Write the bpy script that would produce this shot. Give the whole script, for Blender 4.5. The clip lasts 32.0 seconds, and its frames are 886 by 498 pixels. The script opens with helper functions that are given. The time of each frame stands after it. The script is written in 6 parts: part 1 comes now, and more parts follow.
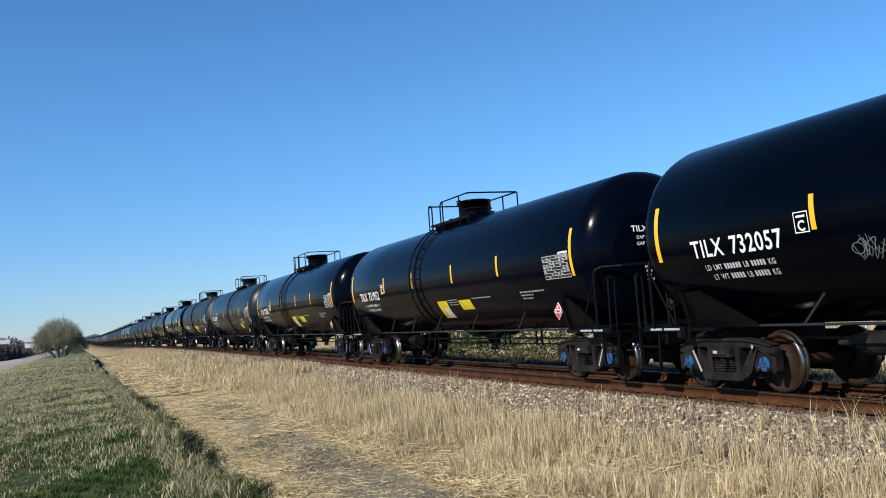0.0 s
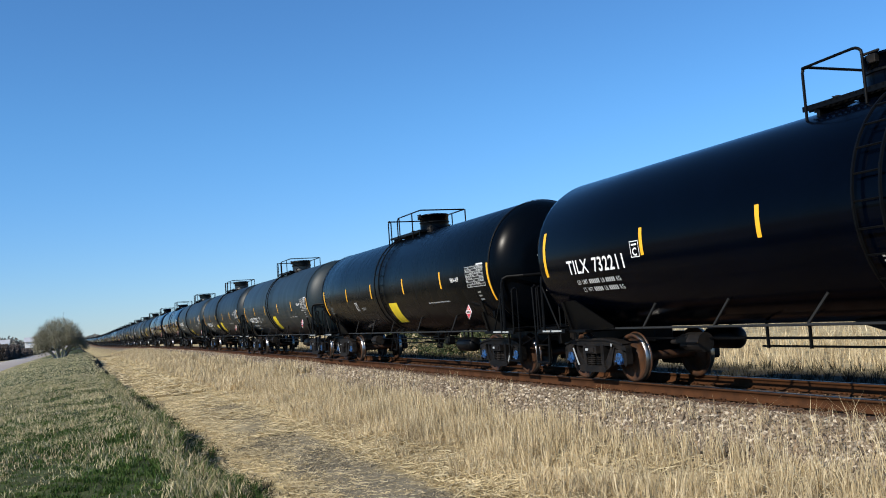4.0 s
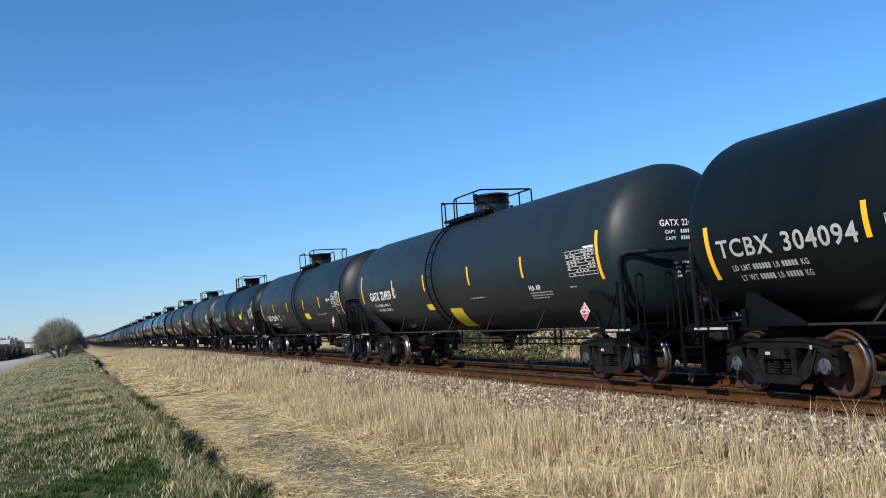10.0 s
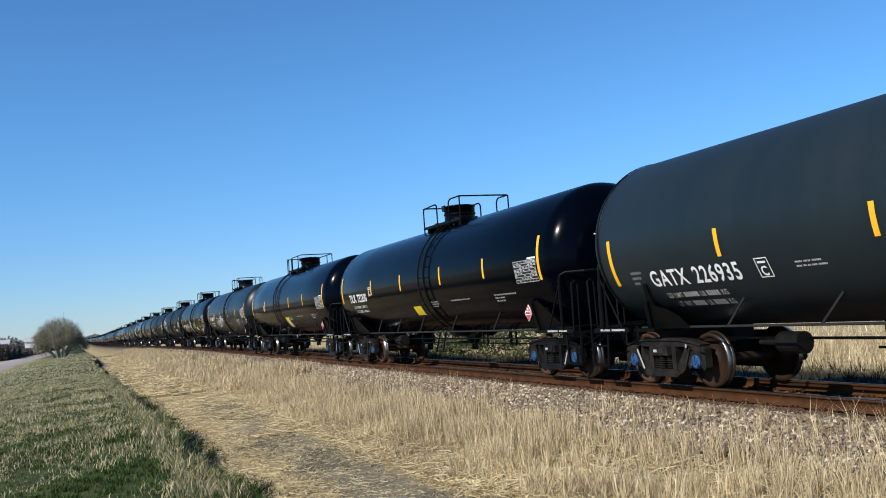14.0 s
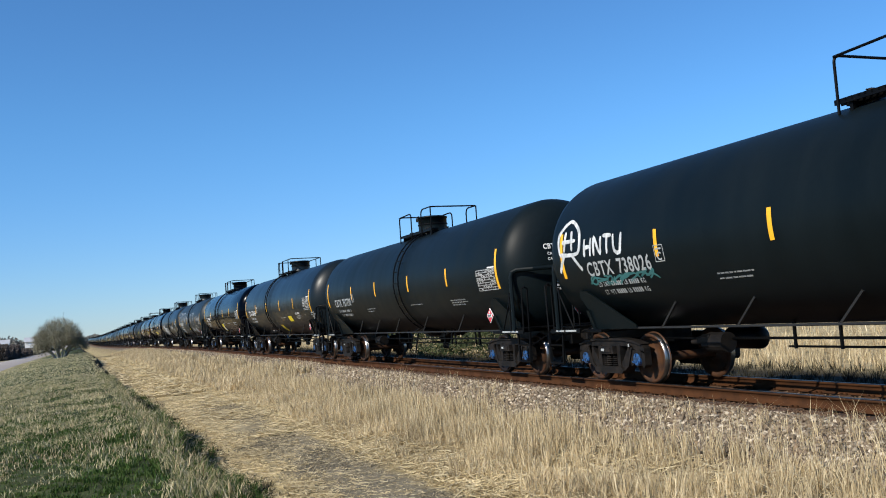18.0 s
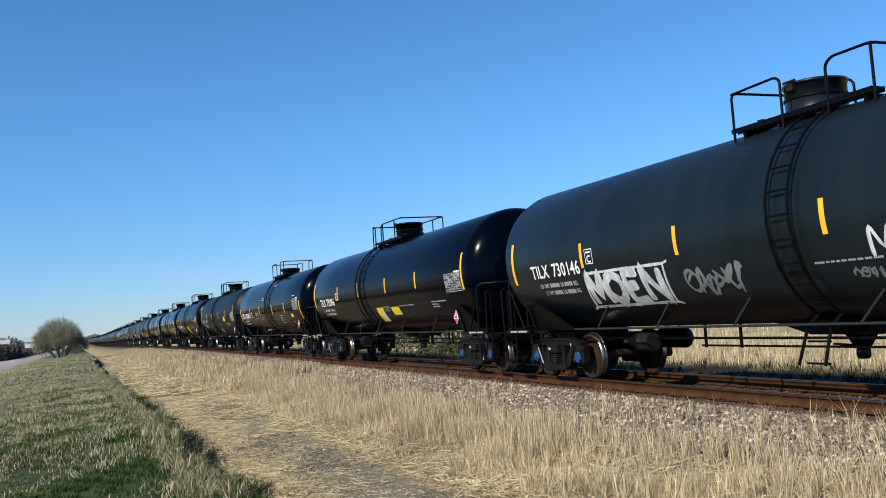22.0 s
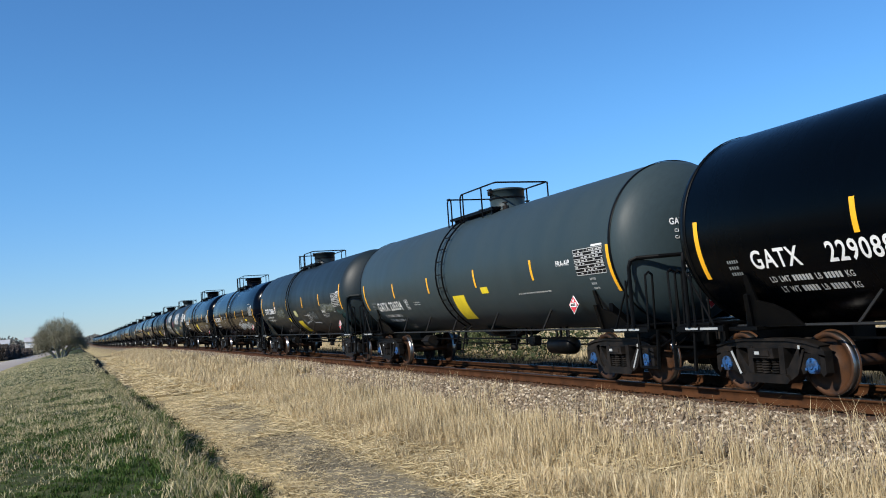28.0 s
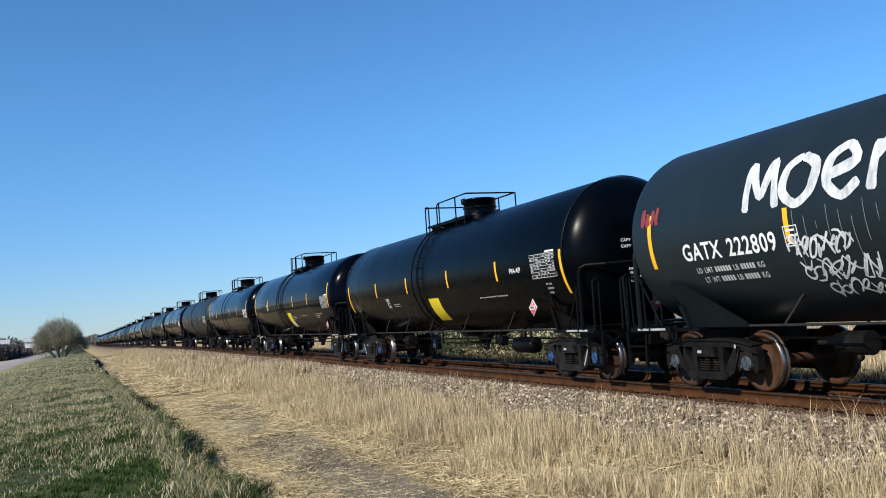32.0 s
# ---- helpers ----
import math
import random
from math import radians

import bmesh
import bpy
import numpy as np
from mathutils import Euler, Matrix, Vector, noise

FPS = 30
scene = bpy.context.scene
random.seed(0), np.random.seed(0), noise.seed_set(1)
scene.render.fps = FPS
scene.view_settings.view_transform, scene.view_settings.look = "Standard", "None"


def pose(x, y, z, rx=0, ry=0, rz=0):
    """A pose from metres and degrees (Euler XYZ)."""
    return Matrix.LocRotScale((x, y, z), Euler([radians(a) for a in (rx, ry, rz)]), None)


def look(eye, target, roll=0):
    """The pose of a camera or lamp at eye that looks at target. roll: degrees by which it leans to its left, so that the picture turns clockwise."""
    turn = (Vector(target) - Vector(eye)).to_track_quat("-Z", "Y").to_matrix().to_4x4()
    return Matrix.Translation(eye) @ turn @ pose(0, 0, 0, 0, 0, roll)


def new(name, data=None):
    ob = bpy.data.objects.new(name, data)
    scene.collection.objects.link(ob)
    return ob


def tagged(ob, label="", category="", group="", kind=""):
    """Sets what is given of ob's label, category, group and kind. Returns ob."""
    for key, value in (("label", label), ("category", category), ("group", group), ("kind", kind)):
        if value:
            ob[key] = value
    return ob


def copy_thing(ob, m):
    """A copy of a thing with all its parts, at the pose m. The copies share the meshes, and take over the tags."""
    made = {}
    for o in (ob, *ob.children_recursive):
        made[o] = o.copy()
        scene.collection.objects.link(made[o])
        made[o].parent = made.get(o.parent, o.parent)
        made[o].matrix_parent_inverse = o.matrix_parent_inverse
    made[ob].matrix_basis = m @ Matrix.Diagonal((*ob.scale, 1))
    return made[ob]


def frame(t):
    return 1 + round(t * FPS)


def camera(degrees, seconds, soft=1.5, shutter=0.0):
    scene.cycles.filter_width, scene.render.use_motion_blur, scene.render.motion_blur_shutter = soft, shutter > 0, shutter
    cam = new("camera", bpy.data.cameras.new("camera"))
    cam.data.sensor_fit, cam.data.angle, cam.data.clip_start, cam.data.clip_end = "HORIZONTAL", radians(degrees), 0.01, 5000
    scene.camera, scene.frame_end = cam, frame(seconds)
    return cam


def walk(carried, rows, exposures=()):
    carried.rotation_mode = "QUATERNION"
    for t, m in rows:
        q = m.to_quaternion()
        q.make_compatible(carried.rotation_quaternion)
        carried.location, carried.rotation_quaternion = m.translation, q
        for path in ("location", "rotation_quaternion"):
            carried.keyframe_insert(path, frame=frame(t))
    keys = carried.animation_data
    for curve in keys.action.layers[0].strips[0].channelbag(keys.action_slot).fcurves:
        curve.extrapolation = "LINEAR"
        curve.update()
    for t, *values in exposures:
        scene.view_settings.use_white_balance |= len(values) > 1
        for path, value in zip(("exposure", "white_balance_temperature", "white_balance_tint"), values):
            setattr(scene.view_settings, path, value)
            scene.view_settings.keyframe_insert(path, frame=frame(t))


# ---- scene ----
# The train runs along +y beside the camera; z = 0 is the top of the rails.
DX = 10.53            # track centre line, to the right of the camera
EYE = (0.0, 0.0, 1.558)
YAW, PITCH, LEAN = radians(22.35), radians(4.03), -4.09
AIM = (math.sin(YAW) * math.cos(PITCH), math.cos(YAW) * math.cos(PITCH), EYE[2] + math.sin(PITCH))
cam = camera(52.24, 32.0, soft=1.0)
walk(cam, [(0, look(EYE, AIM, LEAN)), (32, look(EYE, AIM, LEAN))], exposures=[(0, 0.42), (32, 0.42)])

# ---- daylight ----
SUN = Vector((-0.745, -0.29, 0.575)).normalized()     # the way to the sun
world = bpy.data.worlds.new("sky")
scene.world = world
world.use_nodes = True
wn, wl = world.node_tree.nodes, world.node_tree.links
sky = wn.new("ShaderNodeTexSky")
sky.sky_type, sky.sun_disc = "NISHITA", False
sky.sun_elevation = math.asin(SUN.z)
sky.sun_rotation = math.atan2(SUN.x, SUN.y)
sky.air_density, sky.dust_density, sky.ozone_density = 1.0, 0.0, 6.0
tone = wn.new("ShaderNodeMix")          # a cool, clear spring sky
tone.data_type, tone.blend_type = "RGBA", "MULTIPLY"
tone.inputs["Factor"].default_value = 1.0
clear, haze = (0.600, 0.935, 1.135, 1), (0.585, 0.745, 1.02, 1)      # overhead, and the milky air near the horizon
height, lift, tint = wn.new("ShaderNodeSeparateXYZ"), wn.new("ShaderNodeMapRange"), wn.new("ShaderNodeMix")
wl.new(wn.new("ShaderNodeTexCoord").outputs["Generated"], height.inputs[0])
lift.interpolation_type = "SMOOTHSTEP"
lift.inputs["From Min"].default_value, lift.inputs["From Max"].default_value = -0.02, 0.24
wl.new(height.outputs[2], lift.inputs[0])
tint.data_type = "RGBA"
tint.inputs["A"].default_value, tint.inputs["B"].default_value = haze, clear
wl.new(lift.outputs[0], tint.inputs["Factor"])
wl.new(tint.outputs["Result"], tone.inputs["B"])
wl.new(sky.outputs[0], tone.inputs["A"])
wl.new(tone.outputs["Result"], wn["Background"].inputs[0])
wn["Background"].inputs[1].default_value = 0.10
sun = new("sun", bpy.data.lights.new("sun", "SUN"))
sun.data.energy, sun.data.angle, sun.data.color = 4.7, radians(0.53), (1.0, 0.93, 0.82)
sun.matrix_world = look(SUN * 50, (0, 0, 0))


# ---- materials ----
def material(name, color, rough=0.6, metal=0.0, vary=0.25, scale=3.0, fine=40.0, bump=0.0, coat=0.0, tint=None, spec=0.5, each=0.0, stretch=(1, 1, 1)):
    """A surface with grain at two scales; tint: the colour that stains go to; each: how far single objects differ."""
    m = bpy.data.materials.new(name)
    m.use_nodes = True
    n, l = m.node_tree.nodes, m.node_tree.links
    b = n["Principled BSDF"]
    co = n.new("ShaderNodeTexCoord")
    mp = n.new("ShaderNodeMapping")
    mp.inputs["Scale"].default_value = stretch
    l.new(co.outputs["Object"], mp.inputs[0])
    big, small = n.new("ShaderNodeTexNoise"), n.new("ShaderNodeTexNoise")
    big.inputs["Scale"].default_value, small.inputs["Scale"].default_value = scale, fine
    big.inputs["Detail"].default_value, small.inputs["Detail"].default_value = 6, 3
    for t in (big, small):
        l.new(mp.outputs[0], t.inputs["Vector"])
    ramp = n.new("ShaderNodeMapRange")
    ramp.inputs["From Min"].default_value, ramp.inputs["From Max"].default_value = 0.38, 0.68
    l.new(big.outputs[0], ramp.inputs[0])
    mix = n.new("ShaderNodeMix")
    mix.data_type = "RGBA"
    stain = tint or tuple(c * (1 - vary) for c in color)
    mix.inputs["A"].default_value, mix.inputs["B"].default_value = (*color, 1), (*stain, 1)
    l.new(ramp.outputs[0], mix.inputs["Factor"])
    hsv = n.new("ShaderNodeHueSaturation")
    l.new(mix.outputs["Result"], hsv.inputs["Color"])
    val = n.new("ShaderNodeMapRange")
    val.inputs["To Min"].default_value, val.inputs["To Max"].default_value = 1 - vary, 1 + vary
    l.new(small.outputs[0], val.inputs[0])
    last = val.outputs[0]
    if each:
        info = n.new("ShaderNodeObjectInfo")
        er = n.new("ShaderNodeMapRange")
        er.inputs["To Min"].default_value, er.inputs["To Max"].default_value = 1 - each, 1 + each
        l.new(info.outputs["Random"], er.inputs[0])
        mu = n.new("ShaderNodeMath")
        mu.operation = "MULTIPLY"
        l.new(last, mu.inputs[0])
        l.new(er.outputs[0], mu.inputs[1])
        last = mu.outputs[0]
    l.new(last, hsv.inputs["Value"])
    l.new(hsv.outputs[0], b.inputs["Base Color"])
    rr = n.new("ShaderNodeMapRange")
    rr.inputs["To Min"].default_value, rr.inputs["To Max"].default_value = max(0.02, rough * 0.75), min(1, rough * 1.25)
    l.new(big.outputs[0], rr.inputs[0])
    l.new(rr.outputs[0], b.inputs["Roughness"])
    b.inputs["Metallic"].default_value = metal
    b.inputs["Specular IOR Level"].default_value = spec
    b.inputs["Coat Weight"].default_value = coat
    b.inputs["Coat Roughness"].default_value = 0.08
    if bump:
        bp = n.new("ShaderNodeBump")
        bp.inputs["Strength"].default_value, bp.inputs["Distance"].default_value = 0.6, bump
        l.new(small.outputs[0], bp.inputs["Height"])
        l.new(bp.outputs[0], b.inputs["Normal"])
    return m


def leafy(name, colors, rough=0.7, trans=0.25):
    """Blades, twigs and leaves: every island takes its own colour between the given ones."""
    m = bpy.data.materials.new(name)
    m.use_nodes = True
    n, l = m.node_tree.nodes, m.node_tree.links
    b = n["Principled BSDF"]
    geo = n.new("ShaderNodeNewGeometry")
    ramp = n.new("ShaderNodeValToRGB")
    while len(ramp.color_ramp.elements) < len(colors):
        ramp.color_ramp.elements.new(0.5)
    for i, c in enumerate(colors):
        ramp.color_ramp.elements[i].position = i / (len(colors) - 1)
        ramp.color_ramp.elements[i].color = (*c, 1)
    l.new(geo.outputs["Random Per Island"], ramp.inputs[0])
    tex = n.new("ShaderNodeTexNoise")
    tex.inputs["Scale"].default_value = 0.7
    l.new(geo.outputs["Position"], tex.inputs["Vector"])
    vr = n.new("ShaderNodeMapRange")
    vr.inputs["To Min"].default_value, vr.inputs["To Max"].default_value = 0.6, 1.4
    l.new(tex.outputs[0], vr.inputs[0])
    hs = n.new("ShaderNodeHueSaturation")
    l.new(vr.outputs[0], hs.inputs["Value"])
    l.new(ramp.outputs[0], hs.inputs["Color"])
    l.new(hs.outputs[0], b.inputs["Base Color"])
    b.inputs["Roughness"].default_value = rough
    b.inputs["Specular IOR Level"].default_value = 0.25
    if trans:
        tr, ms = n.new("ShaderNodeBsdfTranslucent"), n.new("ShaderNodeMixShader")
        l.new(hs.outputs[0], tr.inputs[0])
        ms.inputs[0].default_value = trans
        l.new(b.outputs[0], ms.inputs[1])
        l.new(tr.outputs[0], ms.inputs[2])
        l.new(ms.outputs[0], n["Material Output"].inputs[0])
    return m


GLOSS = material("gloss_black_paint", (0.0005, 0.0013, 0.0040), 0.17, vary=0.3, scale=0.9, fine=14, spec=0.066, each=0.3)
SATIN = material("satin_black_paint", (0.0006, 0.0014, 0.0027), 0.27, vary=0.3, scale=0.9, fine=14, spec=0.075, each=0.3, stretch=(0.45, 2.2, 0.45))
MATTE = material("weathered_charcoal_paint", (0.0080, 0.0150, 0.0190), 0.45, vary=0.27, scale=0.8, fine=18, spec=0.30, tint=(0.0096, 0.0172, 0.0210), each=0.25, stretch=(0.45, 2.2, 0.45))
SHEEN = material("dark_blue_grey_paint", (0.0054, 0.0098, 0.0132), 0.33, vary=0.25, scale=0.8, fine=18, spec=0.22, tint=(0.0078, 0.0134, 0.0172), each=0.25, stretch=(0.45, 2.2, 0.45))
DULL = material("dull_dark_grey_paint", (0.0028, 0.0055, 0.0068), 0.42, vary=0.27, scale=0.8, fine=18, spec=0.12, tint=(0.0042, 0.0074, 0.0088), each=0.2, stretch=(0.45, 2.2, 0.45))
PALE = material("faded_grey_paint", (0.0250, 0.0400, 0.0460), 0.45, vary=0.15, scale=0.8, fine=18, spec=0.2, tint=(0.0290, 0.0445, 0.0500), stretch=(0.45, 2.2, 0.45))
FRAME_BLACK = material("black_underframe_paint", (0.0014, 0.0017, 0.0022), 0.45, vary=0.4, scale=5, fine=60, tint=(0.0027, 0.0027, 0.0027), spec=0.10)
CAST = material("grimy_cast_steel", (0.0050, 0.0047, 0.0045), 0.6, vary=0.45, scale=6, fine=70, bump=0.002, tint=(0.0150, 0.0118, 0.0095), spec=0.16, each=0.55)
WHEEL = material("rusty_wheel_steel", (0.036, 0.0155, 0.0066), 0.6, vary=0.35, scale=5, fine=60, tint=(0.014, 0.008, 0.0055), each=0.85, spec=0.25)
RAILGREY = material("worn_grey_pipe_paint", (0.020, 0.021, 0.022), 0.5, vary=0.3, scale=4, fine=40, spec=0.3)
TREAD = material("polished_tread_steel", (0.25, 0.245, 0.24), 0.3, metal=1.0, vary=0.2, scale=8, fine=60)
RUST = material("rusty_rail_steel", (0.060, 0.0238, 0.0086), 0.8, vary=0.35, scale=3, fine=50, bump=0.001, tint=(0.034, 0.0148, 0.0064), spec=0.12)
RAILTOP = material("worn_rail_head", (0.105, 0.092, 0.085), 0.42, metal=1.0, vary=0.25, scale=2, fine=60)
CAPBLUE = material("blue_bearing_cap", (0.018, 0.075, 0.21), 0.4, vary=0.4, scale=12, fine=60, tint=(0.012, 0.025, 0.05))
CAPGREY = material("grimy_bearing_cap", (0.050, 0.062, 0.070), 0.5, vary=0.4, scale=12, fine=60)
YELLOW = material("amber_reflective_tape", (0.85, 0.42, 0.015), 0.45, vary=0.12, scale=8, fine=60)
LEMON = material("yellow_decal", (0.78, 0.60, 0.02), 0.5, vary=0.15, scale=5, fine=40)
WHITE = material("white_stencil_paint", (0.72, 0.73, 0.72), 0.55, vary=0.12, scale=6, fine=60)
DULLWHITE = material("faded_stencil_paint", (0.34, 0.36, 0.36), 0.6, vary=0.25, scale=6, fine=60)
PRINT = material("dull_table_print", (0.46, 0.47, 0.46), 0.6, vary=0.2, scale=6, fine=60)
REDP = material("red_placard_print", (0.55, 0.035, 0.05), 0.5, vary=0.15, scale=9, fine=60)
def thin_paint(m, least):
    """Spray paint that does not cover fully: the paint below shows through in streaks."""
    n, l = m.node_tree.nodes, m.node_tree.links
    co, mp, tex, cover = n.new("ShaderNodeTexCoord"), n.new("ShaderNodeMapping"), n.new("ShaderNodeTexNoise"), n.new("ShaderNodeMapRange")
    mp.inputs["Scale"].default_value = (3, 9, 3)
    tex.inputs["Scale"].default_value, tex.inputs["Detail"].default_value = 1.3, 6
    cover.inputs["From Min"].default_value, cover.inputs["From Max"].default_value = 0.36, 0.58
    cover.inputs["To Min"].default_value = least
    l.new(co.outputs["Object"], mp.inputs[0])
    l.new(mp.outputs[0], tex.inputs["Vector"])
    l.new(tex.outputs[0], cover.inputs[0])
    l.new(cover.outputs[0], n["Principled BSDF"].inputs["Alpha"])
    return m


SPRAY = thin_paint(material("white_spray_paint", (0.60, 0.62, 0.62), 0.6, vary=0.25, scale=4, fine=30, tint=(0.42, 0.45, 0.46)), 0.68)
SPRAYDIM = material("faded_spray_paint", (0.16, 0.18, 0.18), 0.6, vary=0.3, scale=4, fine=30)
SPRAYLIME = material("pale_yellow_spray_paint", (0.45, 0.45, 0.22), 0.6, vary=0.3, scale=4, fine=30)
SPRAYLIMEDIM = material("faded_yellow_spray_paint", (0.13, 0.14, 0.09), 0.6, vary=0.3, scale=4, fine=30)
SPRAYTEAL = material("teal_spray_paint", (0.03, 0.13, 0.13), 0.6, vary=0.3, scale=4, fine=30)
SPRAYRED = material("dull_red_spray_paint", (0.20, 0.03, 0.035), 0.6, vary=0.3, scale=4, fine=30)
WOOD = material("weathered_tie_timber", (0.085, 0.050, 0.031), 0.85, vary=0.35, scale=3, fine=30, bump=0.004, tint=(0.050, 0.033, 0.024), each=0.3, stretch=(0.3, 3, 3))
ROADM = material("pale_asphalt", (0.33, 0.29, 0.25), 0.85, vary=0.12, scale=0.3, fine=30)
BARK = material("pale_grey_bark", (0.46, 0.42, 0.36), 0.85, vary=0.3, scale=6, fine=40, bump=0.006)
POSTM = material("weathered_post", (0.16, 0.13, 0.10), 0.85, vary=0.3, scale=3, fine=30)
WALLM = material("pale_farm_wall", (0.75, 0.74, 0.72), 0.8, vary=0.1, scale=0.5, fine=8)
ROOFM = material("grey_metal_roof", (0.42, 0.43, 0.45), 0.5, vary=0.15, scale=0.5, fine=8)
STONE = leafy("crushed_stone", [(0.086, 0.064, 0.044), (0.20, 0.155, 0.105), (0.125, 0.090, 0.061), (0.27, 0.22, 0.153), (0.062, 0.048, 0.036), (0.54, 0.46, 0.345), (0.16, 0.12, 0.082), (0.225, 0.162, 0.103)], 0.85, 0)
GRAVEL = leafy("fine_brown_gravel", [(0.095, 0.080, 0.055), (0.17, 0.148, 0.105), (0.30, 0.265, 0.19), (0.07, 0.060, 0.044), (0.13, 0.112, 0.08)], 0.9, 0)
# weed colours taken near black, with shade put into them
SHADED_WEED = leafy("dark_weeds", [(0.014, 0.016, 0.007), (0.026, 0.023, 0.012), (0.010, 0.010, 0.006), (0.036, 0.030, 0.016)], 0.8, 0.1)
RUSTSTONE = leafy("rust_stained_stone", [(0.060, 0.033, 0.019), (0.11, 0.064, 0.037), (0.075, 0.043, 0.026), (0.16, 0.105, 0.065)], 0.85, 0)
STRAW = leafy("dry_grass_blades", [(0.52, 0.41, 0.235), (0.74, 0.62, 0.39), (0.20, 0.145, 0.075), (0.82, 0.71, 0.48), (0.34, 0.26, 0.145), (0.62, 0.50, 0.30), (0.25, 0.18, 0.095)])
LITTER = leafy("flattened_straw", [(0.50, 0.40, 0.22), (0.70, 0.58, 0.34), (0.30, 0.23, 0.12), (0.78, 0.67, 0.43), (0.42, 0.33, 0.175)])
FIELD = leafy("dull_field_grass", [(0.36, 0.32, 0.17), (0.56, 0.48, 0.29), (0.20, 0.20, 0.085), (0.64, 0.56, 0.36), (0.28, 0.27, 0.12)])
GREEN = leafy("green_grass_blades", [(0.058, 0.098, 0.022), (0.16, 0.165, 0.058), (0.44, 0.38, 0.22), (0.064, 0.098, 0.024), (0.52, 0.45, 0.28), (0.095, 0.125, 0.034), (0.30, 0.27, 0.14)])
LUSH = leafy("fresh_grass_blades", [(0.024, 0.060, 0.008), (0.045, 0.092, 0.014), (0.078, 0.115, 0.026), (0.018, 0.046, 0.007)])
TWIG = leafy("bare_twigs", [(0.21, 0.195, 0.135), (0.29, 0.27, 0.20), (0.15, 0.14, 0.095), (0.24, 0.235, 0.15)], 0.8, 0.12)
BUSH = leafy("dark_shrub_leaves", [(0.030, 0.045, 0.016), (0.055, 0.070, 0.026), (0.085, 0.085, 0.036)], 0.7, 0.2)
HEDGE = leafy("bare_hedge_twigs", [(0.085, 0.070, 0.062), (0.12, 0.098, 0.085), (0.065, 0.056, 0.050)], 0.8, 0.1)
FARWOOD = leafy("distant_wood", [(0.16, 0.16, 0.14), (0.20, 0.19, 0.17), (0.13, 0.14, 0.12)], 0.9, 0.1)


# ---- mesh helpers ----
def part(name, bm, mat, parent=None, label="", smooth=False):
    me = bpy.data.meshes.new(name)
    bm.to_mesh(me)
    bm.free()
    return mesh_part(name, me, mat, parent, label, smooth)


def mesh_part(name, me, mat, parent=None, label="", smooth=False):
    if mat:
        me.materials.append(mat)
    if smooth:
        me.polygons.foreach_set("use_smooth", [True] * len(me.polygons))
    ob = new(name, me)
    if parent:
        ob.parent = parent
    if label:
        tagged(ob, label)
    return ob


def box(bm, x0, x1, y0, y1, z0, z1, bevel=0.0):
    r = bmesh.ops.create_cube(bm, size=1.0, matrix=Matrix.Translation(((x0 + x1) / 2, (y0 + y1) / 2, (z0 + z1) / 2)) @ Matrix.Diagonal((abs(x1 - x0), abs(y1 - y0), abs(z1 - z0), 1)))
    if bevel:
        edges = list({e for v in r["verts"] for e in v.link_edges})
        bmesh.ops.bevel(bm, geom=edges, offset=bevel, segments=1, affect="EDGES")


def rod(bm, a, b, r, seg=6):
    a, b = Vector(a), Vector(b)
    d = b - a
    m = Matrix.Translation((a + b) / 2) @ d.to_track_quat("Z", "Y").to_matrix().to_4x4()
    bmesh.ops.create_cone(bm, cap_ends=True, segments=seg, radius1=r, radius2=r, depth=d.length, matrix=m)


def pipe(bm, pts, r, seg=6):
    """A bent tube through the points, mitred at its bends."""
    pts = [Vector(q) for q in pts]
    rings, side = [], None
    for i, q in enumerate(pts):
        d0 = (q - pts[i - 1]).normalized() if i else (pts[1] - q).normalized()
        d1 = (pts[i + 1] - q).normalized() if i < len(pts) - 1 else d0
        t = (d0 + d1).normalized()
        if side is None:
            side = t.orthogonal().normalized()
        side = (side - t * side.dot(t)).normalized()
        up = t.cross(side)
        k = r / max(0.55, t.dot(d0))
        rings.append([bm.verts.new(q + (side * math.cos(2 * math.pi * j / seg) + up * math.sin(2 * math.pi * j / seg)) * k) for j in range(seg)])
    for p, q in zip(rings, rings[1:]):
        for j in range(seg):
            bm.faces.new((p[j], p[(j + 1) % seg], q[(j + 1) % seg], q[j]))
    bm.faces.new(rings[0][::-1])
    bm.faces.new(rings[-1])


def rounded(pts, r=0.09):
    """The same line with its corners bent to a small radius."""
    pts = [Vector(q) for q in pts]
    out = [pts[0]]
    for a, b, c in zip(pts, pts[1:], pts[2:]):
        u, v = a - b, c - b
        d = min(r, u.length * 0.45, v.length * 0.45)
        p, q = b + u.normalized() * d, b + v.normalized() * d
        out += [p, b * 0.5 + (p + q) * 0.25, q]
    return out + [pts[-1]]


def lathe(bm, profile, m=None, seg=32, closed=False):
    """Turn (radius, height) pairs about z; m: where to."""
    rings = []
    for r, z in profile:
        ring = []
        for k in range(seg if r > 1e-5 else 1):
            a = 2 * math.pi * k / seg
            v = Vector((r * math.cos(a), r * math.sin(a), z))
            ring.append(bm.verts.new(m @ v if m else v))
        rings.append(ring)
    for p, q in zip(rings, rings[1:]):
        for k in range(seg):
            a, b = p[k % len(p)], p[(k + 1) % len(p)]
            c, d = q[(k + 1) % len(q)], q[k % len(q)]
            face = [v for i, v in enumerate((a, b, c, d)) if v not in (a, b, c, d)[:i]]
            if len(face) > 2:
                bm.faces.new(face)
    return rings


